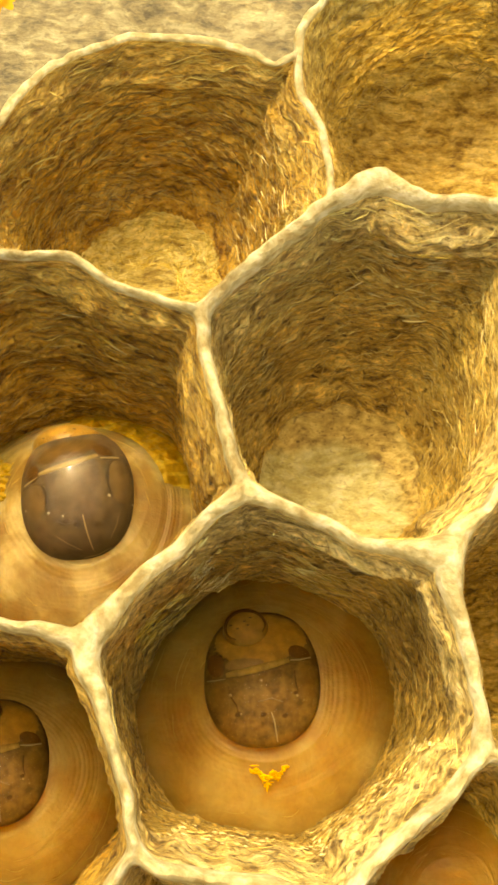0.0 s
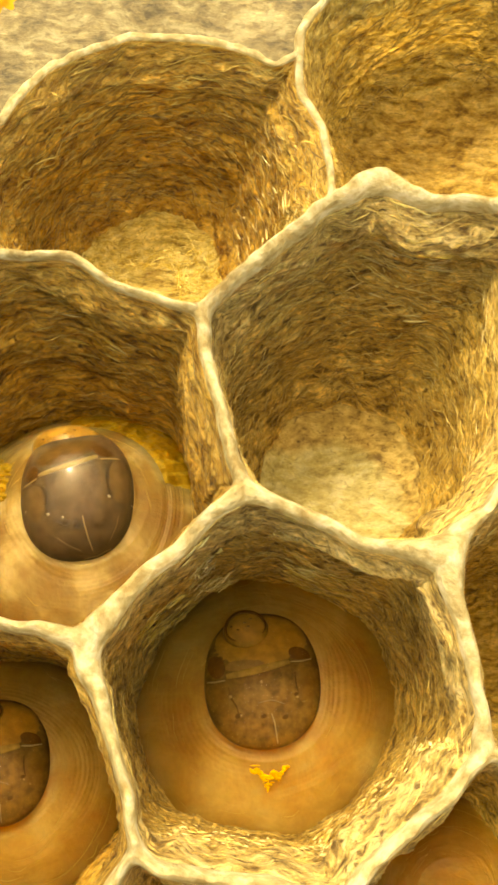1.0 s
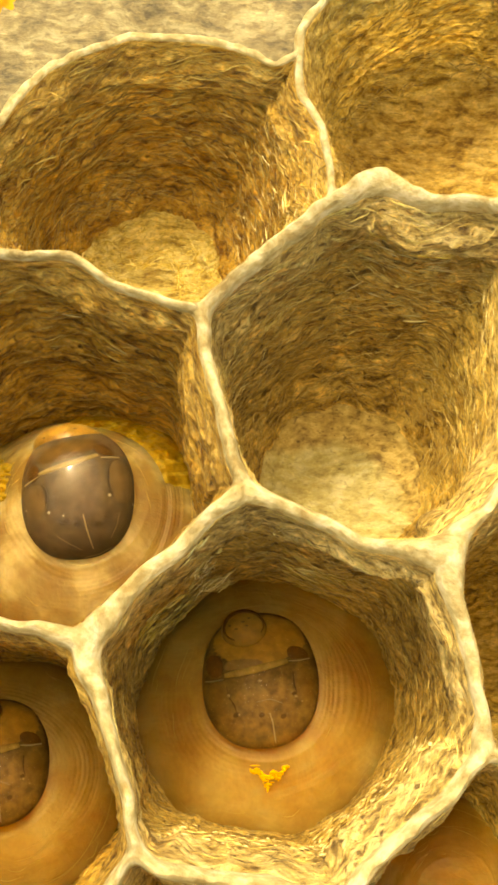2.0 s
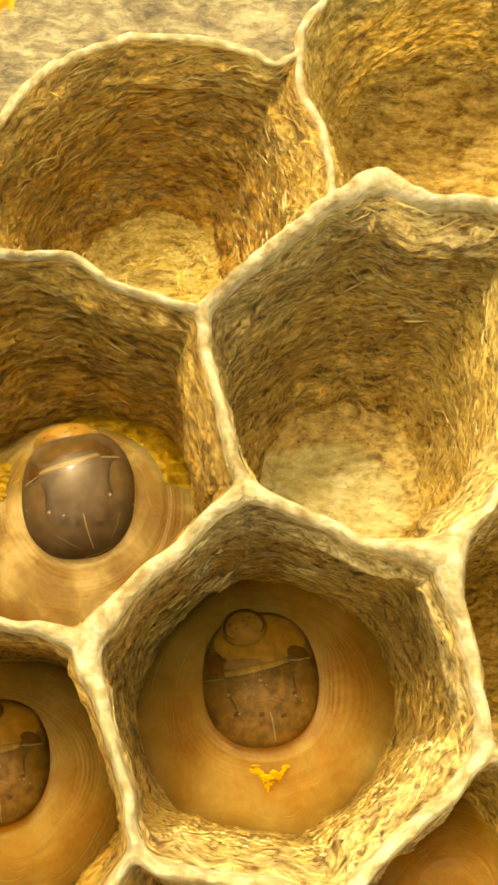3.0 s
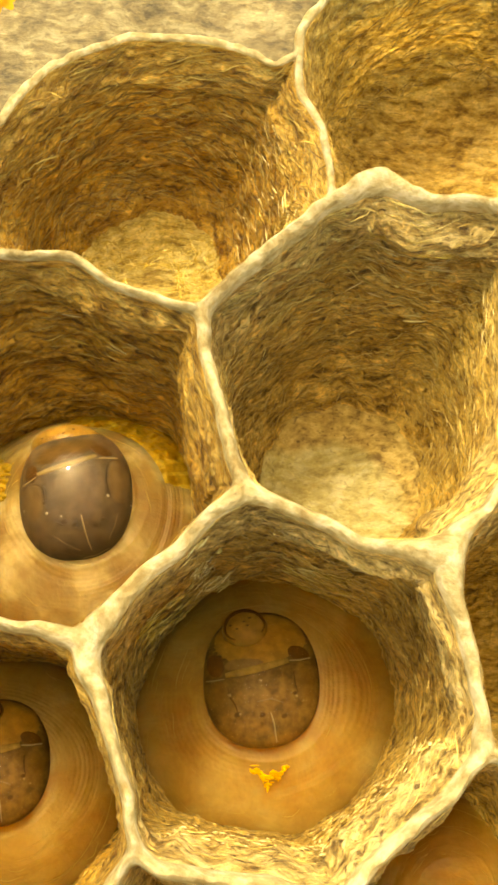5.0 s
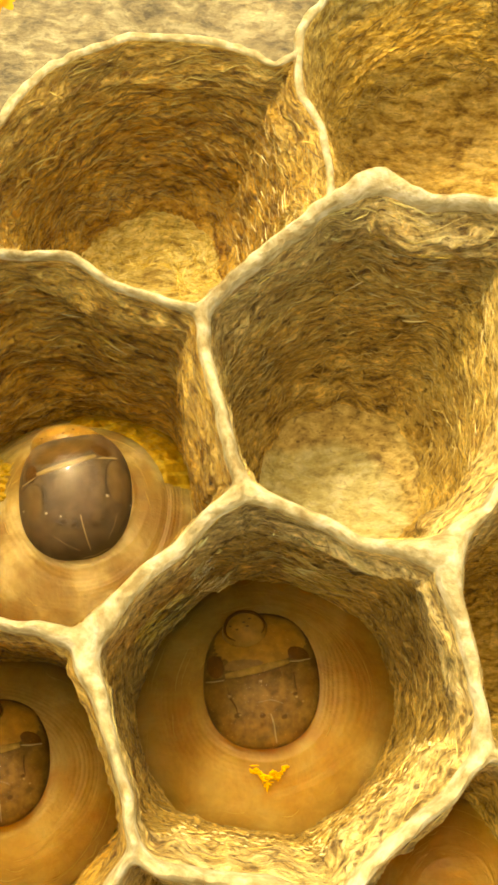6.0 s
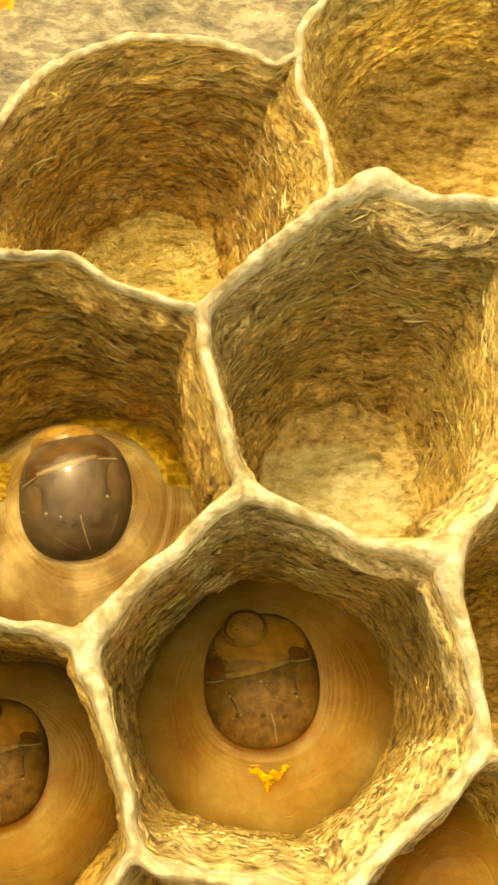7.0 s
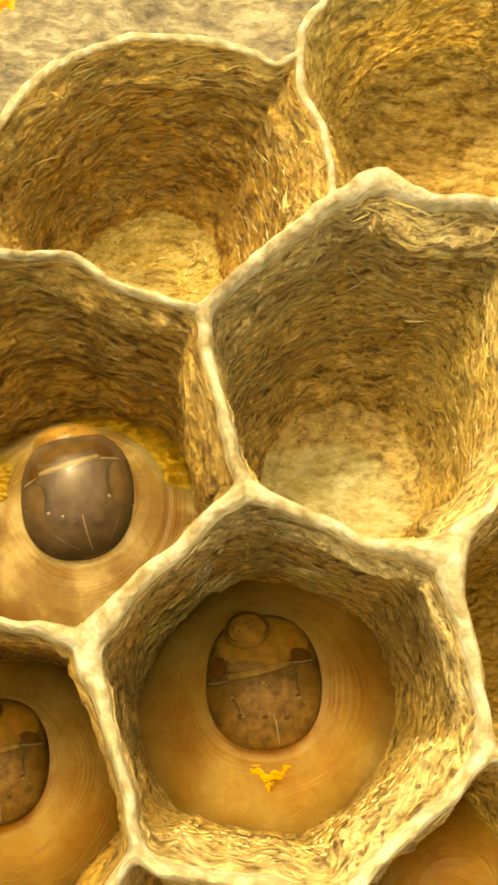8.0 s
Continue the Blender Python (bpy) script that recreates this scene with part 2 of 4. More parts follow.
def vnoise(u, v, period, seed):
    """Smooth value noise, periodic in u (0 to 1, with that many lattice steps)."""
    tab = np.random.RandomState(seed).rand(period, 257)
    x = (np.asarray(u) % 1.0) * period
    i, j = np.floor(x).astype(int) % period, np.floor(v).astype(int)
    fx, fy = x - np.floor(x), v - np.floor(v)
    fx, fy = fx * fx * (3 - 2 * fx), fy * fy * (3 - 2 * fy)
    i2, j1, j2 = (i + 1) % period, j % 257, (j + 1) % 257
    return (tab[i, j1] * (1 - fx) + tab[i2, j1] * fx) * (1 - fy) + (tab[i, j2] * (1 - fx) + tab[i2, j2] * fx) * fy - 0.5


def wobble(p, scale, seed):
    """Slow noise in the plan, the same for every cell that shares the point."""
    return np.array([[noise.noise(Vector((x / scale + seed * 7.3, y / scale - seed * 3.1, seed * 1.7))) for x, y in p[:, :2]]])[0]


# ---- the comb ----
# corners of the cells in the plan, as x, y and the height of the rim
CORNERS = {
    "m1": (-0.12, 6.34, 0.05), "m3": (3.73, 5.04, 0.0), "m4": (4.16, 1.57, 0.0), "m5": (1.61, -0.94, 0.0),
    "m6": (-1.94, -0.14, 0.0), "m7": (-3.01, 3.49, 0.1), "b": (-0.98, 10.05, 0.0), "l2": (-5.17, 11.22, 0.0),
    "l3": (-7.64, 9.11, 0.0), "l5": (-6.90, 4.88, 0.0), "n1": (1.68, 12.54, 0.0), "c": (2.60, 13.0, 0.10),
    "c2": (5.96, 12.36, 0.0), "c3": (5.35, 7.05, 0.0), "n2": (1.01, 15.86, 0.0), "b2": (1.80, 17.35, 0.0)}
CORNERS.update({
    "a2": (-0.49, 16.15, 0.0), "a3": (-2.52, 16.28, 0.0), "a4": (-4.42, 15.26, 0.0), "a5": (-5.88, 13.21, 0.0),
    "b3": (5.69, 19.30, 0.0), "b4": (8.48, 16.35, 0.0), "k3": (-3.10, -1.51, 0.0), "k4": (-6.62, -0.89, 0.0),
    "k5": (-7.64, 2.36, 0.0), "d2": (7.72, 5.95, 0.0), "d3": (7.40, 2.60, 0.0), "d4": (5.06, 1.21, 0.0),
    "f2": (5.25, -1.24, 0.0), "f3": (2.93, -2.61, 0.0)})
STEP = 0.038

# where a wall bends between its corners
BENDS = {
    "m1 m7": ((-0.84, 5.79), (-1.40, 5.18), (-2.50, 4.16)), "m6 m7": ((-2.17, 1.02), (-2.60, 2.26), (-2.91, 2.95)),
    "m5 m6": ((0.27, -0.64), (-1.34, -0.42)), "m4 m5": ((3.47, 0.76), (2.87, 0.34), (2.18, -0.31)),
    "m3 m4": ((3.78, 4.26), (3.94, 3.55), (4.12, 2.51)), "m1 m3": ((0.41, 6.12), (1.45, 5.73), (2.16, 5.33), (2.93, 5.22)),
    "l5 m7": ((-4.47, 3.87), (-3.86, 3.79)), "b l2": ((-1.56, 10.17), (-2.62, 10.53), (-3.14, 10.92), (-3.82, 11.22)),
    "b n1": ((-0.46, 10.61), (0.55, 11.57), (1.12, 12.02)), "b m1": ((-0.86, 9.23), (-0.64, 8.24), (-0.42, 7.38)),
    "c n1": ((2.32, 12.90), (2.02, 12.68)), "c c2": ((2.92, 12.90), (3.40, 12.58), (3.97, 12.43)),
    "n1 n2": ((1.58, 13.28), (1.43, 14.25), (1.23, 14.71), (1.01, 15.23)), "a2 n2": ((-0.01, 15.95), (0.52, 15.62)),
    "a2 a3": ((-1.44, 16.22),), "a3 a4": ((-3.35, 16.02), (-3.98, 15.67)), "a4 a5": ((-5.14, 14.25),),
    "b2 n2": ((1.38, 16.85), (1.09, 16.42)), "c3 m3": ((4.59, 6.03), (4.09, 5.61))}


# corners where the paper is built up thicker: how much, and how far it reaches
THICK = (("m3", 1.3, 0.6), ("m7", 1.2, 0.9), ("c", 0.8, 0.5), ("m1", 0.3, 0.4), ("m4", 0.6, 0.5))


def edge_line(a, b):
    """The crest of the wall between two corners, wavering like hand-laid paper."""
    if a > b:
        return edge_line(b, a)[::-1]
    p, q = np.array(CORNERS[a]), np.array(CORNERS[b])
    via = [np.array((x, y, p[2] + (q[2] - p[2]) * (k + 1) / (len(BENDS[a + " " + b]) + 1)))
           for k, (x, y) in enumerate(BENDS[a + " " + b])] if a + " " + b in BENDS else []
    if via and np.linalg.norm(via[0] - p) > np.linalg.norm(via[-1] - p):
        via = via[::-1]
    knots = np.array([p, *via, q])
    ends = np.concatenate([[2 * knots[0] - knots[1]], knots, [2 * knots[-1] - knots[-2]]])
    fine = []
    for k in range(1, len(ends) - 2):
        t = np.linspace(0, 1, 60, endpoint=False)[:, None]
        p0, p1, p2, p3 = ends[k - 1:k + 3]
        fine.append(0.5 * (2 * p1 + (p2 - p0) * t + (2 * p0 - 5 * p1 + 4 * p2 - p3) * t ** 2 + (3 * p1 - p0 - 3 * p2 + p3) * t ** 3))
    fine = np.concatenate(fine + [knots[-1:]])
    run = np.concatenate([[0], np.cumsum(np.linalg.norm(np.diff(fine, axis=0), axis=1))])
    at = np.linspace(0, run[-1], max(2, int(run[-1] / STEP)) + 1)
    line = np.stack([np.interp(at, run, fine[:, k]) for k in range(3)], -1)
    line[:, 0] += 0.06 * wobble(line, 0.8, 1) + 0.06 * wobble(line, 0.3, 2)
    line[:, 1] += 0.06 * wobble(line, 0.8, 3) + 0.06 * wobble(line, 0.3, 4)
    line[:, 2] += 0.14 * wobble(line, 1.4, 5) + 0.06 * wobble(line, 0.25, 6)
    return line


def smooth_loop(p, mm):
    """Rounds a closed line over a stretch of so many millimetres."""
    n = len(p)
    f = np.fft.fftfreq(n) * n
    length = np.linalg.norm(np.roll(p, -1, 0) - p, axis=1).sum()
    g = np.exp(-0.5 * (2 * np.pi * f * mm / length) ** 2)
    return np.fft.ifft(np.fft.fft(p, axis=0) * g[:, None], axis=0).real


def inward(p):
    t = np.roll(p, -1, 0) - np.roll(p, 1, 0)
    n = np.stack([-t[:, 1], t[:, 0], 0 * t[:, 0]], -1)
    n /= np.linalg.norm(n, axis=1)[:, None] + 1e-9
    c = p.mean(0)
    return n if ((c - p) * n).sum() > 0 else -n


comb = new("paper_wasp_comb")
tagged(comb, "golden papery wasp comb of open six-sided cells", "wasp nest")


def tubes(name, pts, nrm, radius, mat, parent):
    """Thin three-sided strands: pts is strands x points x 3."""
    k, n = pts.shape[:2]
    t = np.gradient(pts, axis=1)
    t /= np.linalg.norm(t, axis=2, keepdims=True) + 1e-9
    side = np.cross(t, nrm)
    side /= np.linalg.norm(side, axis=2, keepdims=True) + 1e-9
    taper = np.sin(np.linspace(0.25, math.pi - 0.25, n))[None, :, None]
    r = radius[:, None, None] * taper
    ring = [pts + r * (math.cos(a) * side + 0.35 * math.sin(a) * nrm) for a in (0.0, 2.09, 4.19)]
    verts = np.stack(ring, 2).reshape(-1, 3)
    one = grid_faces(n, 3)[:, ::-1]
    faces = (one[None] + (np.arange(k) * n * 3)[:, None, None]).reshape(-1, 4)
    ob = mesh_part(name, verts, faces, mat, parent)
    ob["kind"] = "stuff"
    return ob


WALLS = {}


def build_cell(corners, depth, radius, seed, lean=(0.0, 0.0), fibres=2200, taper=0.35, label="", bowl=0.7, rim_w=1.0, ledge=0.12, ground=None, fold=0.10, ridge=None, lining=None, foot_at=None, slope=(), rim_d=0.32, straw=False):
    """One cell: a rounded paper rim, a tapering fibrous wall and a bowl-shaped floor."""
    names = corners.split()
    crest = np.concatenate([edge_line(a, b)[:-1] for a, b in zip(names, names[1:] + names[:1])])
    n = len(crest)
    u = np.arange(n) / n
    mid = crest.mean(0)
    if foot_at:
        lean = (foot_at[0] - mid[0], foot_at[1] - mid[1])
    # some walls lean in below the crest as a broad shoulder
    lengths = [len(edge_line(a, b)) - 1 for a, b in zip(names, names[1:] + names[:1])]
    broad = np.concatenate([np.full(k, dict(slope).get(a + " " + b, 0.0)) for k, a, b in zip(lengths, names, names[1:] + names[:1])])
    broad = np.stack([np.roll(broad, k) for k in range(-14, 15)]).mean(0)
    ahead = np.roll(crest, -1, 0)
    way = 1 if (crest[:, 0] * ahead[:, 1] - ahead[:, 0] * crest[:, 1]).sum() < 0 else -1
    cell = new("cell")
    cell.parent = comb
    if label:
        cell["label"] = label

    def bend(loop, d):
        amp = min(1.0, d / 0.5)
        slow = vnoise(u, np.full(n, d * 0.45 + seed), 7, seed)
        w = d + 0.9 * vnoise(u, np.full(n, d * 0.4), 6, seed + 20) + 0.30 * vnoise(u, np.full(n, d * 1.3), 20, seed + 21)
        h = (0.22 * slow + 0.19 * vnoise(u, np.full(n, d * 1.6), 22, seed + 1)
             + 0.09 * vnoise(u, w * 4.0, 40, seed + 2)
             + 0.10 * (0.5 - 2 * np.abs(vnoise(u, w * 6.5 + 9, 34, seed + 3)))
             + 0.050 * (0.5 - 2 * np.abs(vnoise(u, w * 12.0 + 5, 90, seed + 4)))
             + 0.045 * vnoise(u, np.full(n, d * 14.0), 200, seed + 5))
        lip = 1.1 + 1.0 * vnoise(u, np.full(n, 3.0), 6, seed + 9) + 0.25 * vnoise(u, np.full(n, 8.0), 30, seed + 10)
        step = np.clip((d - lip) / 0.10, 0, 1)
        h -= ledge * (0.6 + 1.3 * vnoise(u, np.full(n, 5.0), 8, seed + 11)) * step
        brow = 0.95 + 0.9 * vnoise(u, np.full(n, 6.0), 5, seed + 14) + 0.12 * vnoise(u, np.full(n, 7.0), 24, seed + 15)
        gate = np.clip(0.45 + 2.2 * vnoise(u, np.full(n, 9.0), 7, seed + 16), 0, 1)
        h += fold * gate * np.exp(-((d - brow) / 0.12) ** 2)
        if ridge:
            # a layer of paper left standing as a ledge: its line round the wall and down it
            off = d - (np.interp(u, ridge[0], ridge[1]) + 0.10 * vnoise(u, np.full(n, 11.0), 60, seed + 17))
            ends = np.clip((u - ridge[0][0]) / 0.015, 0, 1) * np.clip((ridge[0][-1] - u) / 0.02, 0, 1)
            h += np.interp(u, ridge[0], ridge[2]) * ends * np.where(off < 0, np.exp(-(off / 0.55) ** 2), np.exp(-(off / 0.09) ** 2))
        return h * amp

    soft = smooth_loop(crest, 0.16)
    nin = inward(smooth_loop(crest, 0.35))
    rim = [crest]
    wide = 1.0 + 0.7 * vnoise(u, np.full(n, 1.0), 9, seed + 12) + 0.25 * vnoise(u, np.full(n, 2.0), 40, seed + 13)
    for key, amount, reach in THICK:
        wide = wide + amount * np.exp(-(np.linalg.norm(crest - np.array(CORNERS[key]), axis=1) / reach) ** 2)
    for d, off in ((0.05, 0.05), (0.16, 0.10), (0.34, 0.14), (0.62, 0.165), (1.0, 0.18)):
        d *= rim_d
        w = min(1, d / 0.1)
        p = crest * (1 - w) + soft * w + nin * (off * rim_w * wide)[:, None]
        p[:, 2] -= d
        p += nin * (bend(p, d) * 0.3 + broad * 0.35 * d)[:, None]
        rim.append(p)
    ang = np.arctan2(*(smooth_loop(crest, 0.6) - mid)[:, 1::-1].T)
    foot = np.stack([mid[0] + lean[0] + radius * np.cos(ang), mid[1] + lean[1] + radius * np.sin(ang), 0 * ang], -1)
    rows = int((min(depth, 6.5) - rim_d) / 0.042)
    wall = [rim[-1]]
    for i in range(1, rows + 1):
        t = i / rows
        d = rim_d + (depth - rim_d) * t
        base = smooth_loop(crest, 0.16 + 0.8 * t) + nin * ((0.18 * rim_w * wide)[:, None] * (1 - t) + 0.2 * t + taper * t)
        w = t * t * (3 - 2 * t) * 0.5 + t * 0.5
        p = base * (1 - w) + foot * w
        p += (mid + np.array([lean[0], lean[1], 0]) - p) * (0.30 * max(0, (t - 0.72) / 0.28) ** 2.2)
        p[:, 2] = crest[:, 2] * (1 - t) - d
        p += nin * (bend(p, d) * (0.3 + 0.7 * min(1, (d - rim_d) / 0.4)) + broad * (0.35 * rim_d + (1 - 0.35 * rim_d) * min(1, (d - rim_d) / 1.1) ** 0.8) * (1 - 0.75 * t))[:, None]
        wall.append(p)
    floor = [wall[-1]]
    for i in range(1, 40):
        t = i / 40
        p = wall[-1] * (1 - t) + (mid + np.array([lean[0], lean[1], 0])) * t
        p[:, 2] = wall[-1][:, 2] * (1 - t) - depth * t - bowl * (1 - (1 - t) ** 2)
        p[:, 2] += (0.10 * vnoise(u, np.full(n, t * 4), 9, seed + 5) + 0.05 * vnoise(u, np.full(n, t * 16), 40, seed + 6)) * (1 - t)
        floor.append(p)
    floor.append(np.repeat((floor[-1].mean(0))[None], n, 0))
    mesh_part("rim", np.concatenate(rim), grid_faces(len(rim), n)[:, ::-way], M_RIM, cell, "pale cream thickened paper rim")
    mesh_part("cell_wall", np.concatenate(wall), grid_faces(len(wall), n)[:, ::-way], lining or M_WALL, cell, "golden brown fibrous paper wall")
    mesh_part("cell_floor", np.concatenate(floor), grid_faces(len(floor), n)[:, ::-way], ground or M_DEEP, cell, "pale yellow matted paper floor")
    WALLS[seed] = (np.stack(wall), nin)
    if fibres:
        rng = np.random.RandomState(seed + 40)
        g = np.stack(wall)
        k, m = int(fibres * 0.85), 5
        step = np.linspace(-0.5, 0.5, m)[None, :]
        length = (0.15 + 0.5 * rng.rand(k) + 0.9 * rng.rand(k) ** 10)[:, None]
        u0, v0 = rng.rand(k)[:, None], (rng.rand(k) ** 0.9)[:, None] * (depth - 0.5)
        turn = 1.1 * vnoise(u0, v0 * 0.5, 6, seed + 8) + rng.normal(0, 0.28, k)[:, None] + rng.normal(0, 0.12, k)[:, None] * step
        round_mm = 2 * math.pi * radius
        uu = u0 + length * step * np.cos(turn) / round_mm
        vv = np.clip(v0 + length * step * np.sin(turn), 0.0, depth - 0.4) / (depth - 0.32) * (len(wall) - 1)
        a, b = (uu % 1.0) * n, np.clip(vv, 0, len(wall) - 1.001)
        i, j = a.astype(int) % n, b.astype(int)
        fa, fb = (a - np.floor(a))[..., None], (b - j)[..., None]
        i2 = (i + 1) % n
        pts = (g[j, i] * (1 - fa) + g[j, i2] * fa) * (1 - fb) + (g[j + 1, i] * (1 - fa) + g[j + 1, i2] * fa) * fb
        nn = nin[i]
        lift = rng.uniform(-0.008, 0.006, k)[:, None, None] + 0.014 * rng.rand(k)[:, None, None] ** 5 * (1 - (2 * step[..., None]) ** 2)
        tubes("fibre_mat", pts + nn * lift, nn, 0.008 + 0.022 * rng.rand(k) ** 2.0, M_FIBRE_STAIN_SHADE if lining else M_FIBRE, cell)
    if straw:
        rng = np.random.RandomState(seed + 80)
        gf, k, m = np.stack(floor), 900, 6
        step = np.linspace(-0.5, 0.5, m)[None, :]
        ang = rng.normal(0.2, 0.6, k)[:, None] + rng.normal(0, 0.2, k)[:, None] * step
        base = rng.uniform(0, 26, k)[:, None]
        length = (0.15 + 0.6 * rng.rand(k) ** 2)[:, None]
        b = np.clip(base + length * step * np.sin(ang) * 14, 0, 38)
        a = (rng.rand(k)[:, None] + length * step * np.cos(ang) / (2 * math.pi * radius * (1 - base / 44))) % 1.0 * n
        pts = gf[b.astype(int), a.astype(int) % n]
        pad = np.pad(pts, ((0, 0), (1, 1), (0, 0)), "edge")
        pts = (pad[:, :-2] + pad[:, 1:-1] + pad[:, 2:]) / 3
        upw = np.zeros_like(pts)
        upw[..., 2] = 1
        tubes("floor_fibre_mat", pts + upw * 0.004, upw, 0.006 + 0.018 * rng.rand(k) ** 2, M_GOLD_FIBRE, cell)
    return cell


build_cell("m1 m3 m4 m5 m6 m7", 8.4, 2.75, 11, (0, 0), 4600, 0.3, "cell holding a larva with yellow crumb", rim_w=0.9, rim_d=0.24, ledge=0.20, fold=0.24, foot_at=(0.40, 3.02),
           slope=(("m4 m5", 0.55), ("m5 m6", 0.55), ("m3 m4", 0.15), ("m6 m7", -0.16), ("m7 m1", -0.12), ("m1 m3", -0.10)))
build_cell("m1 b l2 l3 l5 m7", 8.0, 2.6, 23, (0.1, -1.1), 4400, 0.3, "cell holding a larva with shiny head", rim_w=0.6, ledge=0.16, fold=0.12, lining=M_WALL_STAIN_SHADE, rim_d=0.2,
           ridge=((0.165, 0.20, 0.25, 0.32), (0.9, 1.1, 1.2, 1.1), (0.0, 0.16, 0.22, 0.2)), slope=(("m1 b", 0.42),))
build_cell("m1 b n1 c c2 c3 m3", 5.9, 2.6, 37, (-0.5, -0.9), 6400, 0.35, "empty cell with a pale floor", rim_w=1.0, ledge=0.18, ground=M_FLOOR, fold=0.12,
           ridge=((0.305, 0.345, 0.388, 0.438, 0.50), (0.75, 0.9, 1.0, 1.1, 1.15), (0.2, 0.38, 0.52, 0.62, 0.62)), slope=(("c3 m3", 0.5), ("c2 c3", 0.3)))
# lining carries this cell's wall shade, floor its sunlight, in the colour
build_cell("b n1 n2 a2 a3 a4 a5 l2", 4.2, 2.5, 51, (-0.35, -0.6), 5400, 0.35, "empty outer cell with a thin rim", rim_w=0.45, ledge=0.06, ground=M_STRAW_SUNLIT, lining=M_WALL_STAIN_SHADE, rim_d=0.08, straw=True,
           slope=(("n1 n2", 0.45),))
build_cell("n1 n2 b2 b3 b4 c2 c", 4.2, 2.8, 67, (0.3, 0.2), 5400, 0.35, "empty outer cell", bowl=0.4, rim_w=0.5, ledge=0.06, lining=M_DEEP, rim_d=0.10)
build_cell("m3 c3 d2 d3 d4 m4", 6.5, 1.8, 83, (0.0, 0.0), 2000, 0.2, "empty cell in shade", rim_w=0.5)
build_cell("m7 m6 k3 k4 k5 l5", 8.0, 2.6, 97, (0.0, 0.0), 1500, 0.3, "cell holding a larva", rim_w=0.4, lining=M_WALL_STAIN_SHADE, slope=(("m6 k3", 0.4),))
build_cell("m4 d4 f2 f3 m5", 7.0, 1.6, 109, (0.0, 0.0), 1200, 0.2, "cell holding a larva", rim_w=0.4)
build_cell("m6 m5 f3 k3", 5.0, 1.2, 127, (0.0, 0.0), 300, 0.2, "dark neighbouring cell", rim_w=0.5)


def outer_lip_blocker(corners, down):
    """The comb's free edge: a rolled lip, and below it an added light-blocking skin."""
    names = corners.split()
    line = np.concatenate([edge_line(a, b)[:-1] for a, b in zip(names, names[1:])])
    t = np.gradient(line, axis=0)
    out = np.stack([-t[:, 1], t[:, 0], 0 * t[:, 0]], -1)
    out /= np.linalg.norm(out, axis=1)[:, None]
    if (out * (line - np.array([1.0, 12.0, 0]))).sum() < 0:
        out = -out
    rows = [line]
    for off, d in ((0.03, -0.012), (0.07, 0.0), (0.11, 0.05), (0.13, 0.16), (0.13, 0.4), (0.10, down * 0.4), (0.0, down)):
        rows.append(line + out * off - np.array([0, 0, d]))
    return mesh_part("outer_lip_blocker", np.concatenate(rows), grid_faces(len(rows), len(line), False), M_RIM, comb, "pale paper lip on the comb's outer edge, with an added light-blocking skin below")


# the skin under this lip is out of sight, added to darken the wall
outer_lip_blocker("n2 a2 a3 a4 a5 l2", 4.6)
outer_lip_blocker("n2 b2 b3 b4", 0.7)
# these two are wholly unseen, added to keep sun off the walls
outer_lip_blocker("l2 l3 l5", 6.5)
outer_lip_blocker("l5 k5 k4 k3", 6.5)


def wall_spots(g, centre, spread, depth):
    """Rows and columns of a wall's grid near one place in the plan, between two depths."""
    away = np.hypot(g[..., 0] - centre[0], g[..., 1] - centre[1])
    away[(g[..., 2] > depth[0]) | (g[..., 2] < depth[1])] = 99.0
    return np.nonzero(away < max(spread, away.min() + 0.15))


def strand_tuft(seed, count, centre, spread, depth, length, width, stray, rnd, off=0.02, mat=M_PALE_FIBRE):
    """Loose torn fibres that stand off a wall round one place in the plan."""
    g, nin = WALLS[seed]
    rng = np.random.RandomState(rnd)
    rr, cc = wall_spots(g, centre, spread, depth)
    pick = rng.randint(0, len(rr), count)
    base, nn = g[rr[pick], cc[pick]], nin[cc[pick]]
    along = np.stack([-nn[:, 1], nn[:, 0], 0 * nn[:, 0]], -1)
    ang = rng.normal(0, stray, count)
    way = along * np.cos(ang)[:, None] + np.array([0, 0, 1.0]) * np.sin(ang)[:, None]
    s = np.linspace(-0.5, 0.5, 7)[None, :, None]
    l = (length * rng.uniform(0.4, 1.3, count))[:, None, None]
    curl = rng.normal(0, 0.12 + 3 * off, count)[:, None, None]
    pts = base[:, None] + way[:, None] * s * l + nn[:, None] * (off * rng.uniform(0.2, 1.8, count)[:, None, None] + 0.08 * l * rng.rand(count)[:, None, None] * (0.25 - s * s) * 2)
    pts = pts + np.array([0, 0, 1.0]) * curl * l * (s * s)
    tubes("torn_fibre_tuft", pts, np.repeat(nn[:, None], 7, 1), width * rng.uniform(0.5, 1.4, count), mat, comb)


strand_tuft(11, 40, (1.2, 5.3), 0.9, (-0.9, -1.8), 0.3, 0.018, 0.4, 3)
strand_tuft(11, 520, (2.6, 0.8), 1.5, (-0.9, -3.6), 0.16, 0.030, 1.3, 4, 0.03)
strand_tuft(11, 320, (0.0, 0.1), 1.6, (-0.8, -3.0), 0.16, 0.030, 1.3, 5, 0.03)
# pale strands set on this wall in place of its bright glints
strand_tuft(37, 7, (3.3, 11.6), 0.9, (-2.4, -3.4), 0.45, 0.028, 0.2, 14)
strand_tuft(23, 5, (-3.0, 10.3), 1.0, (-1.6, -2.4), 0.5, 0.022, 0.2, 15)
strand_tuft(37, 16, (3.6, 12.0), 1.6, (-1.5, -3.2), 0.4, 0.018, 0.3, 7)
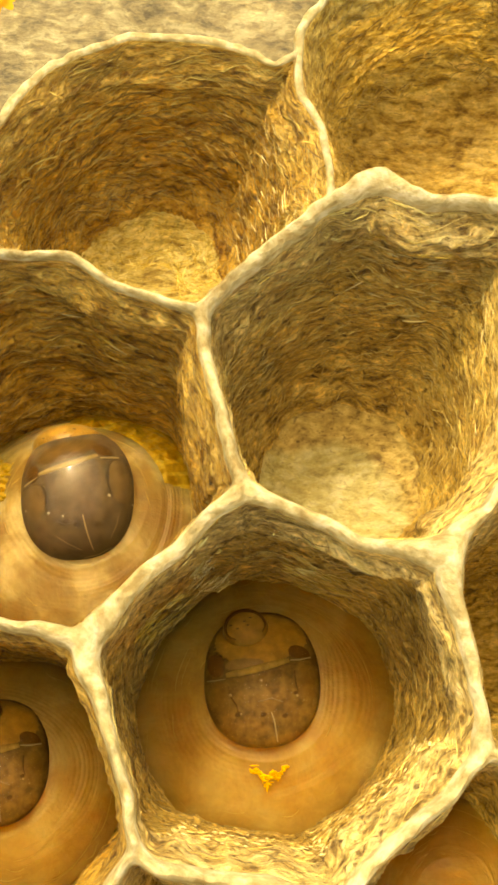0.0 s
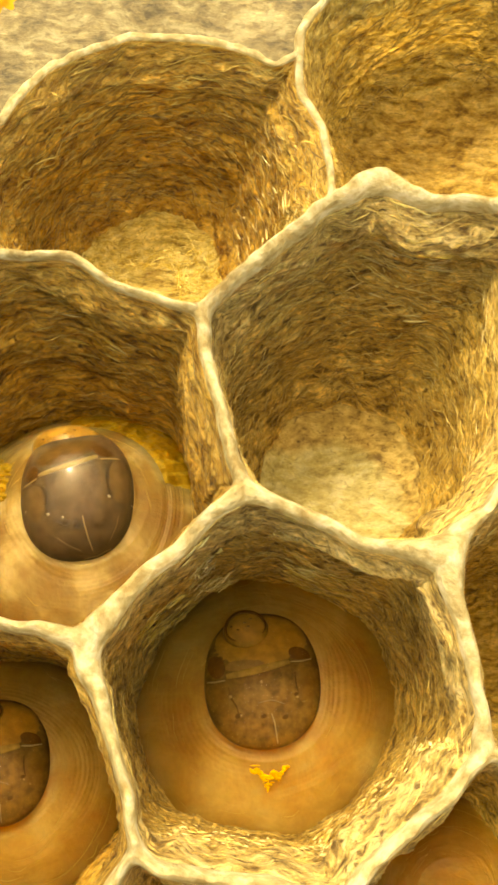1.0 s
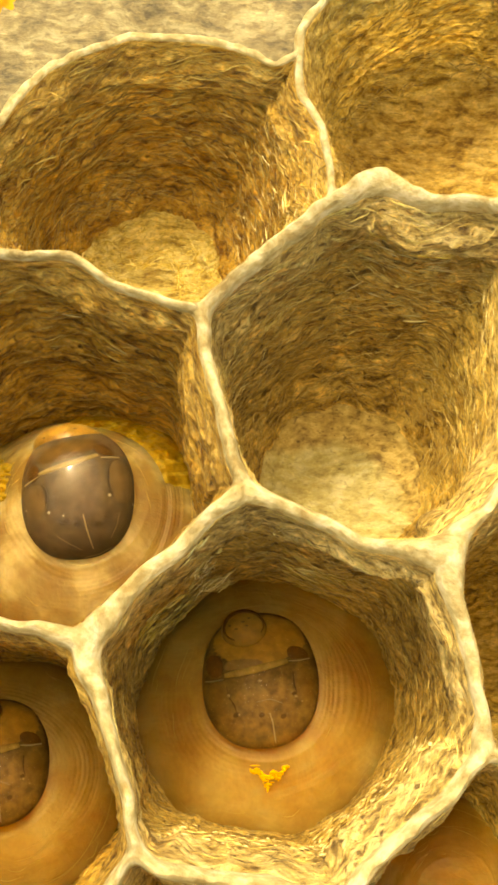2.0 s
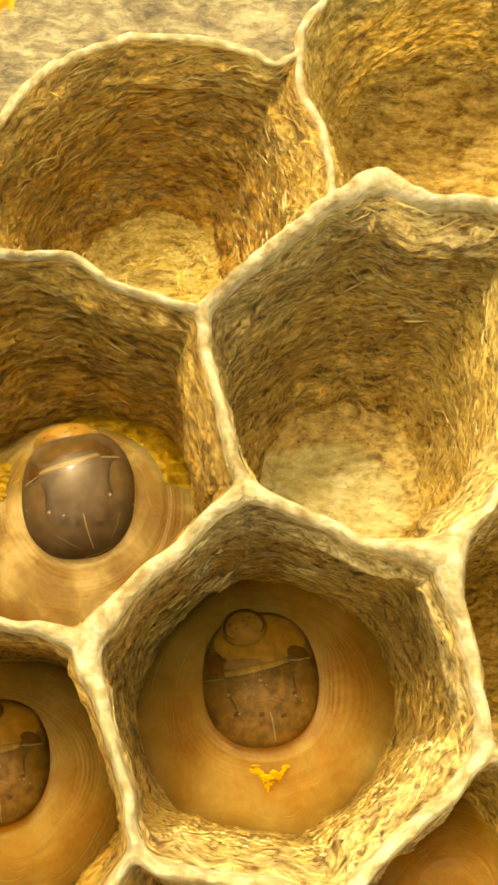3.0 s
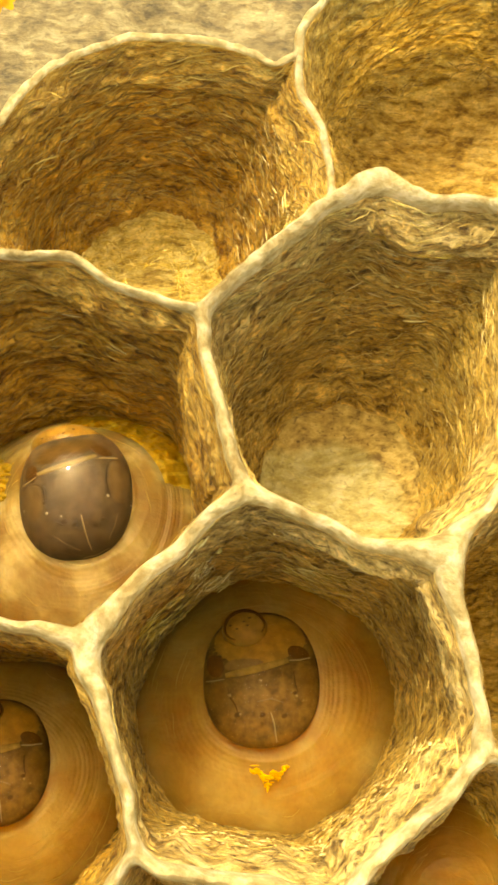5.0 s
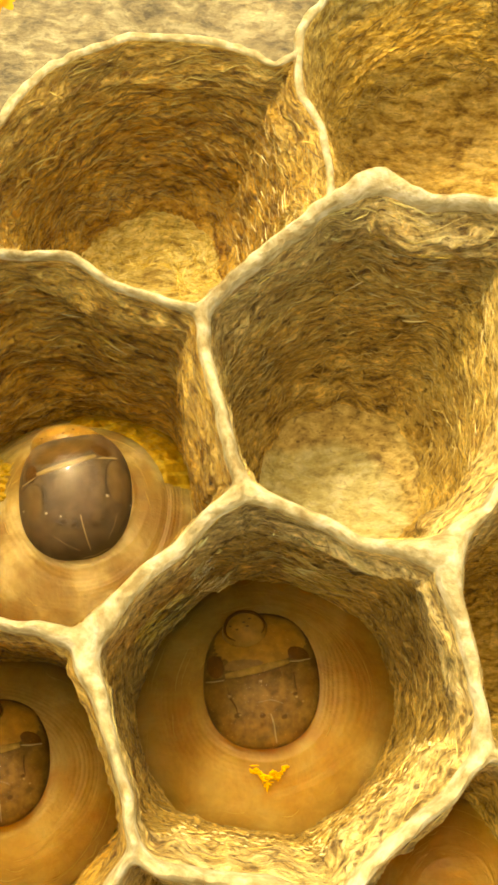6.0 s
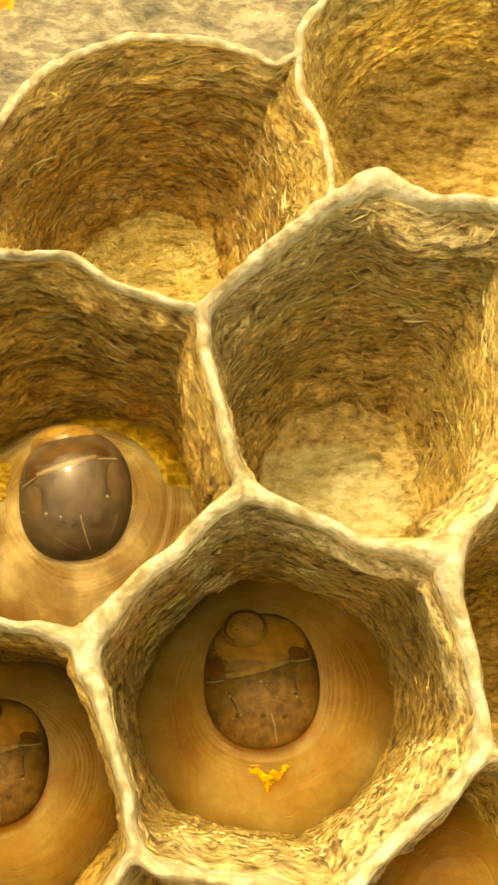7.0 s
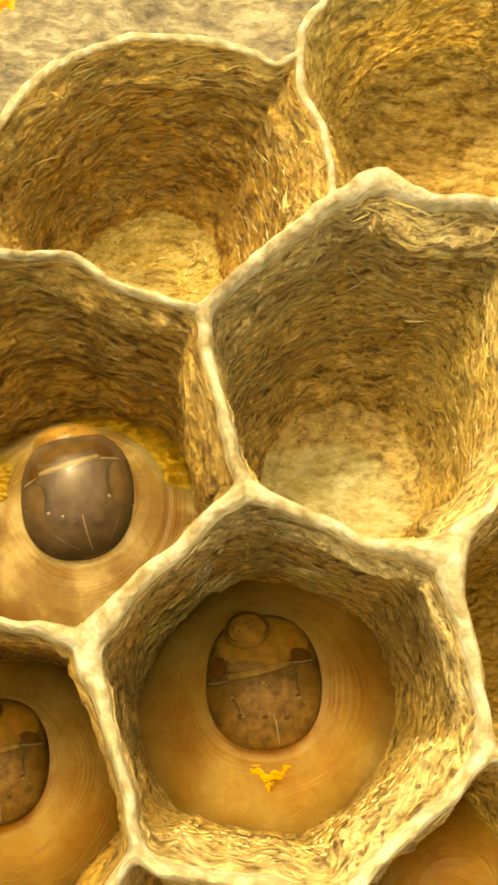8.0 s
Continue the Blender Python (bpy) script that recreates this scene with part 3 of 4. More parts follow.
strand_tuft(37, 90, (3.9, 11.7), 1.8, (-1.55, -2.15), 0.5, 0.016, 0.15, 17, 0.03)
strand_tuft(37, 120, (5.0, 9.3), 1.6, (-0.6, -5.0), 0.35, 0.022, 1.0, 8)
strand_tuft(51, 140, (1.0, 13.6), 1.4, (-0.4, -4.0), 0.45, 0.022, 1.0, 10)
strand_tuft(51, 110, (-0.8, 11.2), 1.3, (-2.0, -4.8), 0.5, 0.018, 0.3, 11)
strand_tuft(67, 60, (4.5, 13.0), 1.6, (-1.0, -4.5), 0.4, 0.018, 0.5, 12)


def build_backing():
    """The sheet of nest paper that carries the comb and rises behind it."""
    nx, ny = 200, 200
    x = np.linspace(-26, 26, nx)
    y = np.linspace(-20, 34, ny)
    gx, gy = np.meshgrid(x, y)
    edge = 17.5 + 5.0 * np.clip((gx - 1.3) / 1.6, 0, 1) - 1.05 * np.clip(-2.8 - gx, 0, 4)
    gz = -10.0 + 6.0 / (1 + np.exp(-(gy - edge) * 4.0)) + 0.10 * np.maximum(gy - 18, 0)
    gz += 0.5 * vnoise(gx / 52 + 0.5, gy * 0.25 + 40, 12, 5) + 0.2 * vnoise(gx / 52 + 0.5, gy * 1.1 + 40, 60, 6)
    verts = np.stack([gx, gy, gz], -1).reshape(-1, 3)
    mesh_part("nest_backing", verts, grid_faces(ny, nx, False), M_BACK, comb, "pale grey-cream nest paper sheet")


build_backing()

# ---- larvae ----
BODIES = {}


def build_body(larva, centre, radius, height, head, head_r, seed, mat, slope):
    """The fat front end of a grub: soft folds ringing the head."""
    nr, nt = 110, 180
    rng = np.random.RandomState(seed)
    th = np.linspace(0, 2 * math.pi, nt, endpoint=False)
    rows = []
    for i in range(nr):
        t = i / (nr - 1)                       # 0 at the wall, 1 under the head
        r = radius * (1 - t) + head_r * 0.55 * t
        cx = centre[0] * (1 - t) + head[0] * t
        cy = centre[1] * (1 - t) + head[1] * t
        z = height - 1.0 * (1 - t) ** 1.9 - 0.12 * max(0, (t - 0.7) / 0.3) ** 2
        u = th / (2 * math.pi)
        f = t * 6 + 1.6 * vnoise(u, np.full(nt, t * 3.0), 5, seed)
        fold = 0.013 * np.cos(2 * math.pi * f) + 0.006 * np.cos(2 * math.pi * f * 4.3 + 1)
        zz = z + fold * min(1, (t / 0.35) ** 2) * np.clip(0.5 + 1.6 * vnoise(u, np.full(nt, t * 5), 6, seed + 1), 0, 1.5) + 0.22 * min(1, t * 2.5) * vnoise(u, np.full(nt, t * 2), 4, seed + 2) - slope * (1 - t) * r * np.where(np.sin(th) > 0, np.sin(th), 0.3 * np.sin(th))
        for tf, aw in ((0.86, 0.03), (0.76, 0.03), (0.62, 0.025)):
            zz = zz + aw * math.exp(-((t - tf) / 0.022) ** 2) * np.clip(0.4 + 1.6 * vnoise(u, np.full(nt, tf * 30), 6, seed + 4), 0, 1)
        rr = r * (1 + 0.04 * vnoise(u, np.full(nt, t * 2), 5, seed + 3))
        rows.append(np.stack([cx + rr * np.cos(th), cy + rr * np.sin(th), zz], -1))
    rows.append(np.repeat(rows[-1].mean(0)[None], nt, 0))
    body = mesh_part("body", np.concatenate(rows), grid_faces(nr + 1, nt), mat, larva, "soft ringed translucent grub body")
    g, k, m = np.stack(rows[:-1]), 130, 26
    BODIES[seed] = g
    step = np.linspace(-0.5, 0.5, m)[None, :]
    u0, v0 = rng.rand(k)[:, None], rng.uniform(0.06, 0.85, k)[:, None]
    a = (u0 + step * (0.03 + 0.20 * rng.rand(k) ** 2)[:, None]) % 1.0 * nt
    b = np.clip(v0 + step * rng.normal(0, 0.05, k)[:, None] + 0.012 * np.sin(step * 7 + 6 * u0), 0.01, 0.97) * (nr - 1)
    i0, j0 = a.astype(int) % nt, b.astype(int)
    fa, fb = (a - np.floor(a))[..., None], (b - j0)[..., None]
    i1 = (i0 + 1) % nt
    pts = (g[j0, i0] * (1 - fa) + g[j0, i1] * fa) * (1 - fb) + (g[j0 + 1, i0] * (1 - fa) + g[j0 + 1, i1] * fa) * fb
    up = np.zeros_like(pts)
    up[..., 2] = 1
    tubes("skin_crease", pts - 0.004 * up, up, 0.005 + 0.013 * rng.rand(k) ** 2, M_CREASE, body)
    return body


def surface(a, b, c, x, y):
    q = np.clip(1 - (np.abs(x / a) ** 2.3 + np.abs(y / b) ** 2.3), 0, None)
    return c * q ** 0.5


def patch(name, head, dims, cx, cy, rx, ry, turn, rise, mat, label="", power=2.0):
    """A rounded plate lying on the head capsule; measures in parts of the head's half width and height."""
    a, b, c = dims
    nr, nt = 10, 36
    th = np.linspace(0, 2 * math.pi, nt, endpoint=False)
    rows = []
    for i in range(nr + 1):
        t = 1 - i / nr
        ex = np.sign(np.cos(th)) * np.abs(np.cos(th)) ** (2 / power) * rx * t
        ey = np.sign(np.sin(th)) * np.abs(np.sin(th)) ** (2 / power) * ry * t
        x = (cx + ex * math.cos(turn) - ey * math.sin(turn)) * a
        y = (cy + ex * math.sin(turn) + ey * math.cos(turn)) * b
        z = surface(a, b, c, x, y) - 0.02 + (rise + 0.02) * math.sqrt(max(0, 1 - t ** 2.5))
        rows.append(np.stack([x, y, z], -1))
    return mesh_part(name, np.concatenate(rows), grid_faces(nr + 1, nt), mat, head, label)


def seam(name, head, dims, line, width, rise, mat, label=""):
    """A raised line on the head capsule along a bent path of points."""
    a, b, c = dims
    line = np.array(line, float)
    s = np.linspace(0, len(line) - 1, 26)
    x = np.interp(s, np.arange(len(line)), line[:, 0])
    y = np.interp(s, np.arange(len(line)), line[:, 1])
    x = np.convolve(np.pad(x, 2, "edge"), np.ones(5) / 5, "valid") * a
    y = np.convolve(np.pad(y, 2, "edge"), np.ones(5) / 5, "valid") * b
    tx, ty = np.gradient(x), np.gradient(y)
    l = np.hypot(tx, ty) + 1e-9
    w = width * (0.35 + 0.65 * np.sin(np.linspace(0.15, math.pi - 0.15, 26)) ** 0.5)
    rows = []
    for k in np.linspace(-1, 1, 7):
        px, py = x - ty / l * w * k, y + tx / l * w * k
        rows.append(np.stack([px, py, surface(a, b, c, px, py) - 0.015 + (rise + 0.015) * math.sqrt(1 - k * k)], -1))
    return mesh_part(name, np.concatenate(rows), grid_faces(7, 26, False), mat, head, label)


def blob(name, head, centre, radii, mat, label=""):
    """A smooth egg-shaped piece of the head."""
    nl, nt = 18, 32
    th = np.linspace(0, 2 * math.pi, nt, endpoint=False)
    rows = []
    for i in range(nl + 1):
        f = math.pi * i / nl
        rows.append(np.stack([centre[0] + radii[0] * math.sin(f) * np.cos(th), centre[1] + radii[1] * math.sin(f) * np.sin(th),
                              centre[2] + radii[2] * math.cos(f) + 0 * th], -1))
    return mesh_part(name, np.concatenate(rows), grid_faces(nl + 1, nt)[:, ::-1], mat, head, label)


# features of a head, in parts of its half width and half height
OPEN_FACE = {
    "mouth": (-0.12, 0.52, 0.68, 0.20, 0.22), "mandibles": ((-0.73, 0.24, 0.14, 0.17, 0.5), (0.49, 0.53, 0.22, 0.10, -0.3)),
    "lobes": ((-0.68, -0.18, 0.21, 0.32, 0.1), (0.78, 0.09, 0.22, 0.40, 0.05)),
    "band": ((-0.64, 0.19), (-0.36, 0.24), (-0.08, 0.30), (0.20, 0.37), (0.44, 0.44)),
    "ends": (((-0.62, 0.16), (-0.76, 0.12), (-0.90, 0.10)), ((0.45, 0.39), (0.60, 0.41), (0.78, 0.44))),
    "midline": ((0.13, -0.42), (0.17, -0.60), (0.22, -0.76), (0.27, -0.88)),
    # the last line is the lower edge's highlight, painted as a pale seam
    "sutures_and_glint": (((-0.36, -0.68), (-0.14, -0.80), (0.09, -0.88)), ((0.56, -0.74), (0.68, -0.56), (0.74, -0.38)), ((0.08, -0.96), (0.34, -0.92), (0.58, -0.82))),
    "grooves": (((-0.90, 0.04), (-0.70, 0.08), (-0.50, 0.00), (-0.46, -0.20), (-0.51, -0.34)), ((0.92, 0.32), (0.74, 0.42), (0.58, 0.30), (0.56, 0.0), (0.66, -0.22)),
                ((-0.28, -0.52), (-0.18, -0.56), (-0.08, -0.55)), ((0.34, -0.56), (0.42, -0.59), (0.50, -0.54))),
    "spots": ((0.59, -0.16, 0.045), (-0.45, -0.38, 0.045), (-0.87, -0.26, 0.025), (0.96, -0.21, 0.022), (-0.20, -0.44, 0.03)),
    "dark": ((-0.15, -0.50, 0.06), (0.02, -0.56, 0.05), (0.38, -0.56, 0.06), (0.50, -0.48, 0.05), (-0.49, -0.22, 0.05))}
TUCKED_FACE = {
    "mouth": (-0.16, 0.22, 0.60, 0.14, 0.2), "mandibles": ((-0.78, 0.16, 0.16, 0.20, 0.5), (0.62, 0.32, 0.25, 0.13, -0.3)),
    "lobes": ((-0.72, -0.27, 0.22, 0.30, 0.1), (0.74, -0.16, 0.20, 0.34, 0.0)),
    "band": ((-0.64, 0.0), (-0.36, 0.03), (-0.10, 0.07), (0.20, 0.13), (0.50, 0.20)),
    "ends": (((-0.62, -0.05), (-0.80, -0.06), (-0.95, -0.04)), ((0.48, 0.19), (0.66, 0.20), (0.86, 0.25))),
    "midline": ((0.13, -0.54), (0.18, -0.68), (0.20, -0.82), (0.22, -0.95)),
    "sutures_and_glint": (((-0.10, -0.40), (0.15, -0.36), (0.36, -0.42)),),
    "grooves": (((-0.58, -0.14), (-0.55, -0.30), (-0.44, -0.44), (-0.41, -0.60)), ((0.55, 0.05), (0.56, -0.12), (0.60, -0.26), (0.68, -0.34))),
    # the spot nearest the middle is a small glint put into the colour
    "spots": ((-0.55, -0.29, 0.05), (0.58, -0.32, 0.035), (0.69, -0.38, 0.025), (-0.02, -0.10, 0.045), (-0.38, -0.56, 0.03)),
    "dark": ((-0.42, -0.56, 0.07), (0.56, -0.28, 0.05), (0.0, -0.58, 0.06), (0.36, -0.60, 0.06))}


def build_head(larva, at, turn, dims, seed, tucked):
    """The head capsule with its plates, mandibles, seams, painted glints and spots under a clear wet skin."""
    a, b, c = dims
    head = mesh_head("head", larva, dims, 0.0, M_HEAD_DULL if tucked else M_HEAD, "glossy translucent grey-brown head capsule")
    head.matrix_basis = head_pose(at, turn, 0, 0, tucked)
    mesh_head("cuticle", head, dims, 0.045, M_CUTICLE_DULL if tucked else M_CUTICLE, "clear wet outer skin of the head")
    g, face = (head, dims), TUCKED_FACE if tucked else OPEN_FACE
    if tucked:
        patch("hood", *g, -0.02, 0.56, 0.95, 0.46, 0.05, 0.022, M_HOOD, "amber skin fold over the upper head")
    patch("mouth", *g, *face["mouth"], 0.010, M_MOUTH_DULL if tucked else M_MOUTH, "dark brown mouth hollow")
    lip = ((-0.25 * a, 0.68 * b, 0.26), (0.40 * a, 0.30 * b, 0.30)) if tucked else ((-0.12 * a, 0.76 * b, 0.16), (0.66 * a, 0.31 * b, 0.62))
    blob("labrum", head, *lip, M_LABRUM_DULL if tucked else M_LABRUM, "orange-brown upper lip")
    for m in face["mandibles"]:
        patch("mandible", *g, *m, 0.018, M_MANDIBLE_DULL if tucked else M_DARK, "dark brown mandible")
    for m in face["lobes"]:
        patch("cheek_lobe", *g, *m, 0.012, M_LOBE_DULL if tucked else M_HEAD_LOBE)
    seam("mouth_band", *g, face["band"], 0.105 if tucked else 0.07, 0.022, M_BAND_DULL if tucked else M_BAND, "pale tan band across the head")
    for line in face["ends"]:
        seam("band_end", *g, line, 0.024, 0.018, M_SEAM)
    seam("suture", *g, face["midline"], 0.020, 0.016, M_SEAM, "pale midline suture")
    # the open face's last line here is its painted edge highlight
    for line in face["sutures_and_glint"]:
        seam("suture", *g, line, 0.012, 0.008, M_FAINT)
    for line in face["grooves"]:
        seam("groove", *g, line, 0.024, 0.004, M_GROOVE_DULL if tucked else M_GROOVE)
    for x, y, r in face["spots"]:
        patch("pale_spot", *g, x, y, r * 0.7, r * 0.55, 0, 0.015, M_SPOT_DULL if tucked else M_SPOT)
    for x, y, r in face["dark"]:
        patch("dark_spot", *g, x, y, r * 1.2, r * 0.7, 0.2, 0.006, M_GROOVE_DULL if tucked else M_GROOVE)
    (lx, ly, lz), (ra, rb, rc) = lip
    for x, y in ((-0.62, 0.1), (-0.35, -0.1), (-0.05, 0.25), (0.2, 0.45), (0.1, 0.05)):
        z = lz + rc * math.sqrt(1 - x * x - y * y)
        blob("lip_spot", head, (lx + ra * x, ly + rb * y, z), (0.04, 0.02, 0.01), M_LIP_SPOT)
    if tucked:
        aa = np.linspace(-0.35, 4.1, 40)
        reach = 0.86 - 0.12 * np.exp(-((aa - 4.1) / 0.4) ** 2) - 0.12 * np.exp(-((aa + 0.35) / 0.4) ** 2)
        ring = np.stack([lx + reach * ra * np.cos(aa), ly + reach * rb * np.sin(aa), lz + rc * np.sqrt(1 - reach ** 2) + 0.01], -1)[None]
        upward = np.zeros_like(ring)
        upward[..., 2] = 1
        tubes("lip_edge", ring, upward, np.array([0.055]), M_MANDIBLE_DULL, head)
    return head


def mesh_head(name, larva, dims, grow, mat, label):
    a, b, c = (d + grow for d in dims)
    nl, nt = 40, 72
    th = np.linspace(0, 2 * math.pi, nt, endpoint=False)
    rows = []
    for i in range(nl + 1):
        f = math.pi * i / nl
        q = abs(math.sin(f))
        x, y = a * q * np.sign(np.cos(th)) * np.abs(np.cos(th)) ** 0.87, b * q * np.sign(np.sin(th)) * np.abs(np.sin(th)) ** 0.87
        z = surface(a, b, c, x, y) * (1 if f < math.pi / 2 else -1)
        rows.append(np.stack([x, y, z], -1))
    return mesh_part(name, np.concatenate(rows), grid_faces(nl + 1, nt)[:, ::-1], mat, larva, label)


def head_pose(at, turn, dx, dy, tucked):
    """The head faces the light above it; dx and dy are small sways in millimetres."""
    x, y, z = at
    return pose((x + dx) * S, (y + dy) * S, z * S, math.degrees(math.atan2(y, 24.0)) * 0.1 - (9 if tucked else 0), -math.degrees(math.atan2(x, 24.0)) * 0.3, turn + 6 * dx)


def build_larva(centre, radius, height, head_at, head_r, seed, mat, label, slope=0.0):
    larva = tagged(new("wasp_larva"), label, "larva", "larvae in the comb")
    build_body(larva, centre, radius, height, head_at, head_r, seed, mat, slope)
    return larva


# x, y, height of each head
HEAD_M, HEAD_L, HEAD_K = (0.30, 3.54, -5.48), (-3.68, 7.18, -3.62), (-5.45, 1.74, -5.2)
larva_m = build_larva((0.42, 3.02), 3.15, -5.35, HEAD_M, 1.25, 3, M_BODY, "amber wasp grub curled in its paper cell")
head_m = build_head(larva_m, HEAD_M, 2, (1.29, 1.53, 0.42), 5, True)
larva_l = build_larva((-3.72, 6.95), 2.93, -3.35, HEAD_L, 1.25, 13, M_BODY_PALE, "pinkish wasp grub with a shiny grey head", 0.6)
head_l = build_head(larva_l, HEAD_L, 4, (1.22, 1.48, 1.15), 15, False)
larva_k = build_larva((-5.45, 1.5), 2.8, -5.15, HEAD_K, 1.2, 23, M_BODY, "amber wasp grub with a dark head")
head_k = build_head(larva_k, HEAD_K, 0, (1.18, 1.36, 0.48), 25, True)
larva_f = build_larva((3.95, -0.75), 1.75, -3.4, (3.95, -0.9, -3.4), 0.6, 33, M_BODY, "amber wasp grub, smooth rounded back")


def lump(name, bits, mat, parent=None, label=""):
    """Several small uneven blobs melted into one mesh: x, y, z, size."""
    bm = bmesh.new()
    for i, (x, y, z, rx, ry, rz) in enumerate(bits):
        made = bmesh.ops.create_icosphere(bm, subdivisions=3, radius=1.0)["verts"]
        for v in made:
            k = 1 + 0.45 * noise.noise(v.co * 1.7 + Vector((i * 3.7, 0, 1))) + 0.2 * noise.noise(v.co * 5 + Vector((0, i, 2)))
            v.co = Vector((x + v.co.x * k * rx, y + v.co.y * k * ry, z + v.co.z * k * rz)) * S
    me = bpy.data.meshes.new(name)
    bm.to_mesh(me)
    bm.free()
    me.shade_smooth()
    me.materials.append(mat)
    ob = new(name, me)
    ob.parent = parent
    if label:
        ob["label"] = label
    return ob


def torn_scraps(seed, count, centre, spread, depth, size, rnd):
    """Crumpled shreds of paper that stick to a wall."""
    g, nin = WALLS[seed]
    r = np.random.RandomState(rnd)
    rr, cc = wall_spots(g, centre, spread, depth)
    pick = r.randint(0, len(rr), count)
    shreds = []
    for p, nn in zip(g[rr[pick], cc[pick]], nin[cc[pick]]):
        for i in range(5):
            q = p + nn * 0.05 * i * size * 10 + r.normal(0, 0.5 * size, 3)
            w = r.uniform(0.25, 1.0, 3) * size
            w[r.randint(0, 3)] *= 0.3
            shreds.append((*q, *w))
    lump("torn_paper_shred", shreds, M_PALE_FIBRE, comb, "cream torn paper shred")["kind"] = "stuff"


strand_tuft(11, 70, (-0.75, 5.25), 0.42, (-1.9, -4.2), 0.32, 0.026, 0.8, 21, 0.08)
strand_tuft(11, 12, (-0.95, 5.15), 0.22, (-0.30, -0.75), 0.30, 0.026, 0.35, 22, 0.03)
strand_tuft(11, 120, (1.45, 5.45), 0.75, (-2.9, -5.0), 0.42, 0.018, 0.25, 23, 0.07, M_GOLD_FIBRE)
strand_tuft(11, 140, (-1.8, 4.6), 0.7, (-3.2, -5.4), 0.35, 0.026, 0.3, 24, 0.06, M_GOLD_FIBRE)


def hanging_shred(anchor, tip, count, spread, width, rnd):
    """A frayed scrap of paper on the wall: tangled ribbons from one torn place to another."""
    rng = np.random.RandomState(rnd)
    s = np.linspace(0, 1, 12)[None, :, None]
    a = np.array(anchor) + rng.normal(0, 0.4 * spread, (count, 3))
    b = np.array(tip) + rng.normal(0, spread, (count, 3))
    bow = rng.normal(0, 0.7 * spread, (count, 3))
    pts = a[:, None] * (1 - s) + b[:, None] * s + bow[:, None] * np.sin(math.pi * s) + 0.25 * bow[:, None, ::-1] * np.sin(3 * math.pi * s)
    up = np.zeros_like(pts)
    up[..., 1], up[..., 2] = -0.3, 0.95
    tubes("torn_paper_shred", pts, up, width * rng.uniform(0.5, 1.3, count), M_PALE_FIBRE, comb)


hanging_shred((-1.00, 5.22, -3.75), (-0.66, 5.36, -3.45), 20, 0.07, 0.020, 61)
hanging_shred((-0.72, 5.28, -3.95), (-0.50, 5.36, -3.40), 14, 0.10, 0.016, 62)
hanging_shred((1.00, 5.45, -3.0), (1.35, 5.36, -3.1), 8, 0.05, 0.016, 63)
strand_tuft(11, 4, (-0.90, 5.43), 0.20, (-0.65, -0.9), 0.34, 0.05, 0.3, 26, 0.03)
strand_tuft(37, 70, (3.5, 11.75), 1.1, (-0.95, -1.45), 0.45, 0.020, 0.12, 28, 0.02, M_GOLD_FIBRE)
strand_tuft(23, 14, (-2.9, 10.3), 1.1, (-1.9, -2.7), 0.5, 0.018, 0.10, 29, 0.02, M_GOLD_FIBRE)
# three thick pale strands drawn as one glint on the wall
strand_tuft(37, 3, (3.81, 11.32), 0.25, (-3.3, -3.6), 0.45, 0.05, 0.15, 27, 0.04)
torn_scraps(11, 5, (-0.7, 5.25), 0.35, (-2.0, -3.4), 0.05, 1)
torn_scraps(11, 6, (0.6, 5.3), 0.4, (-1.3, -1.8), 0.04, 3)
rng = random.Random(4)
bits = []
for i in range(150):
    t = rng.uniform(-1, 1)
    bits.append((0.44 + 0.42 * t, 1.46 + 0.17 * abs(t) ** 0.7 + 0.05 * math.sin(9 * t) - 0.30 * (1 - abs(t)) ** 1.2 * rng.random() ** 1.6, -5.53 + rng.uniform(-0.03, 0.05),
                 rng.uniform(0.012, 0.05), rng.uniform(0.01, 0.035), rng.uniform(0.01, 0.03)))
bits += [(0.12, 1.68, -5.48, 0.10, 0.014, 0.014), (0.78, 1.66, -5.48, 0.07, 0.02, 0.02), (0.40, 1.20, -5.5, 0.02, 0.07, 0.02)]
tagged(lump("pollen_crumb", bits, M_CRUMB), "bright yellow crumbly food scrap on the grub", "food crumb")



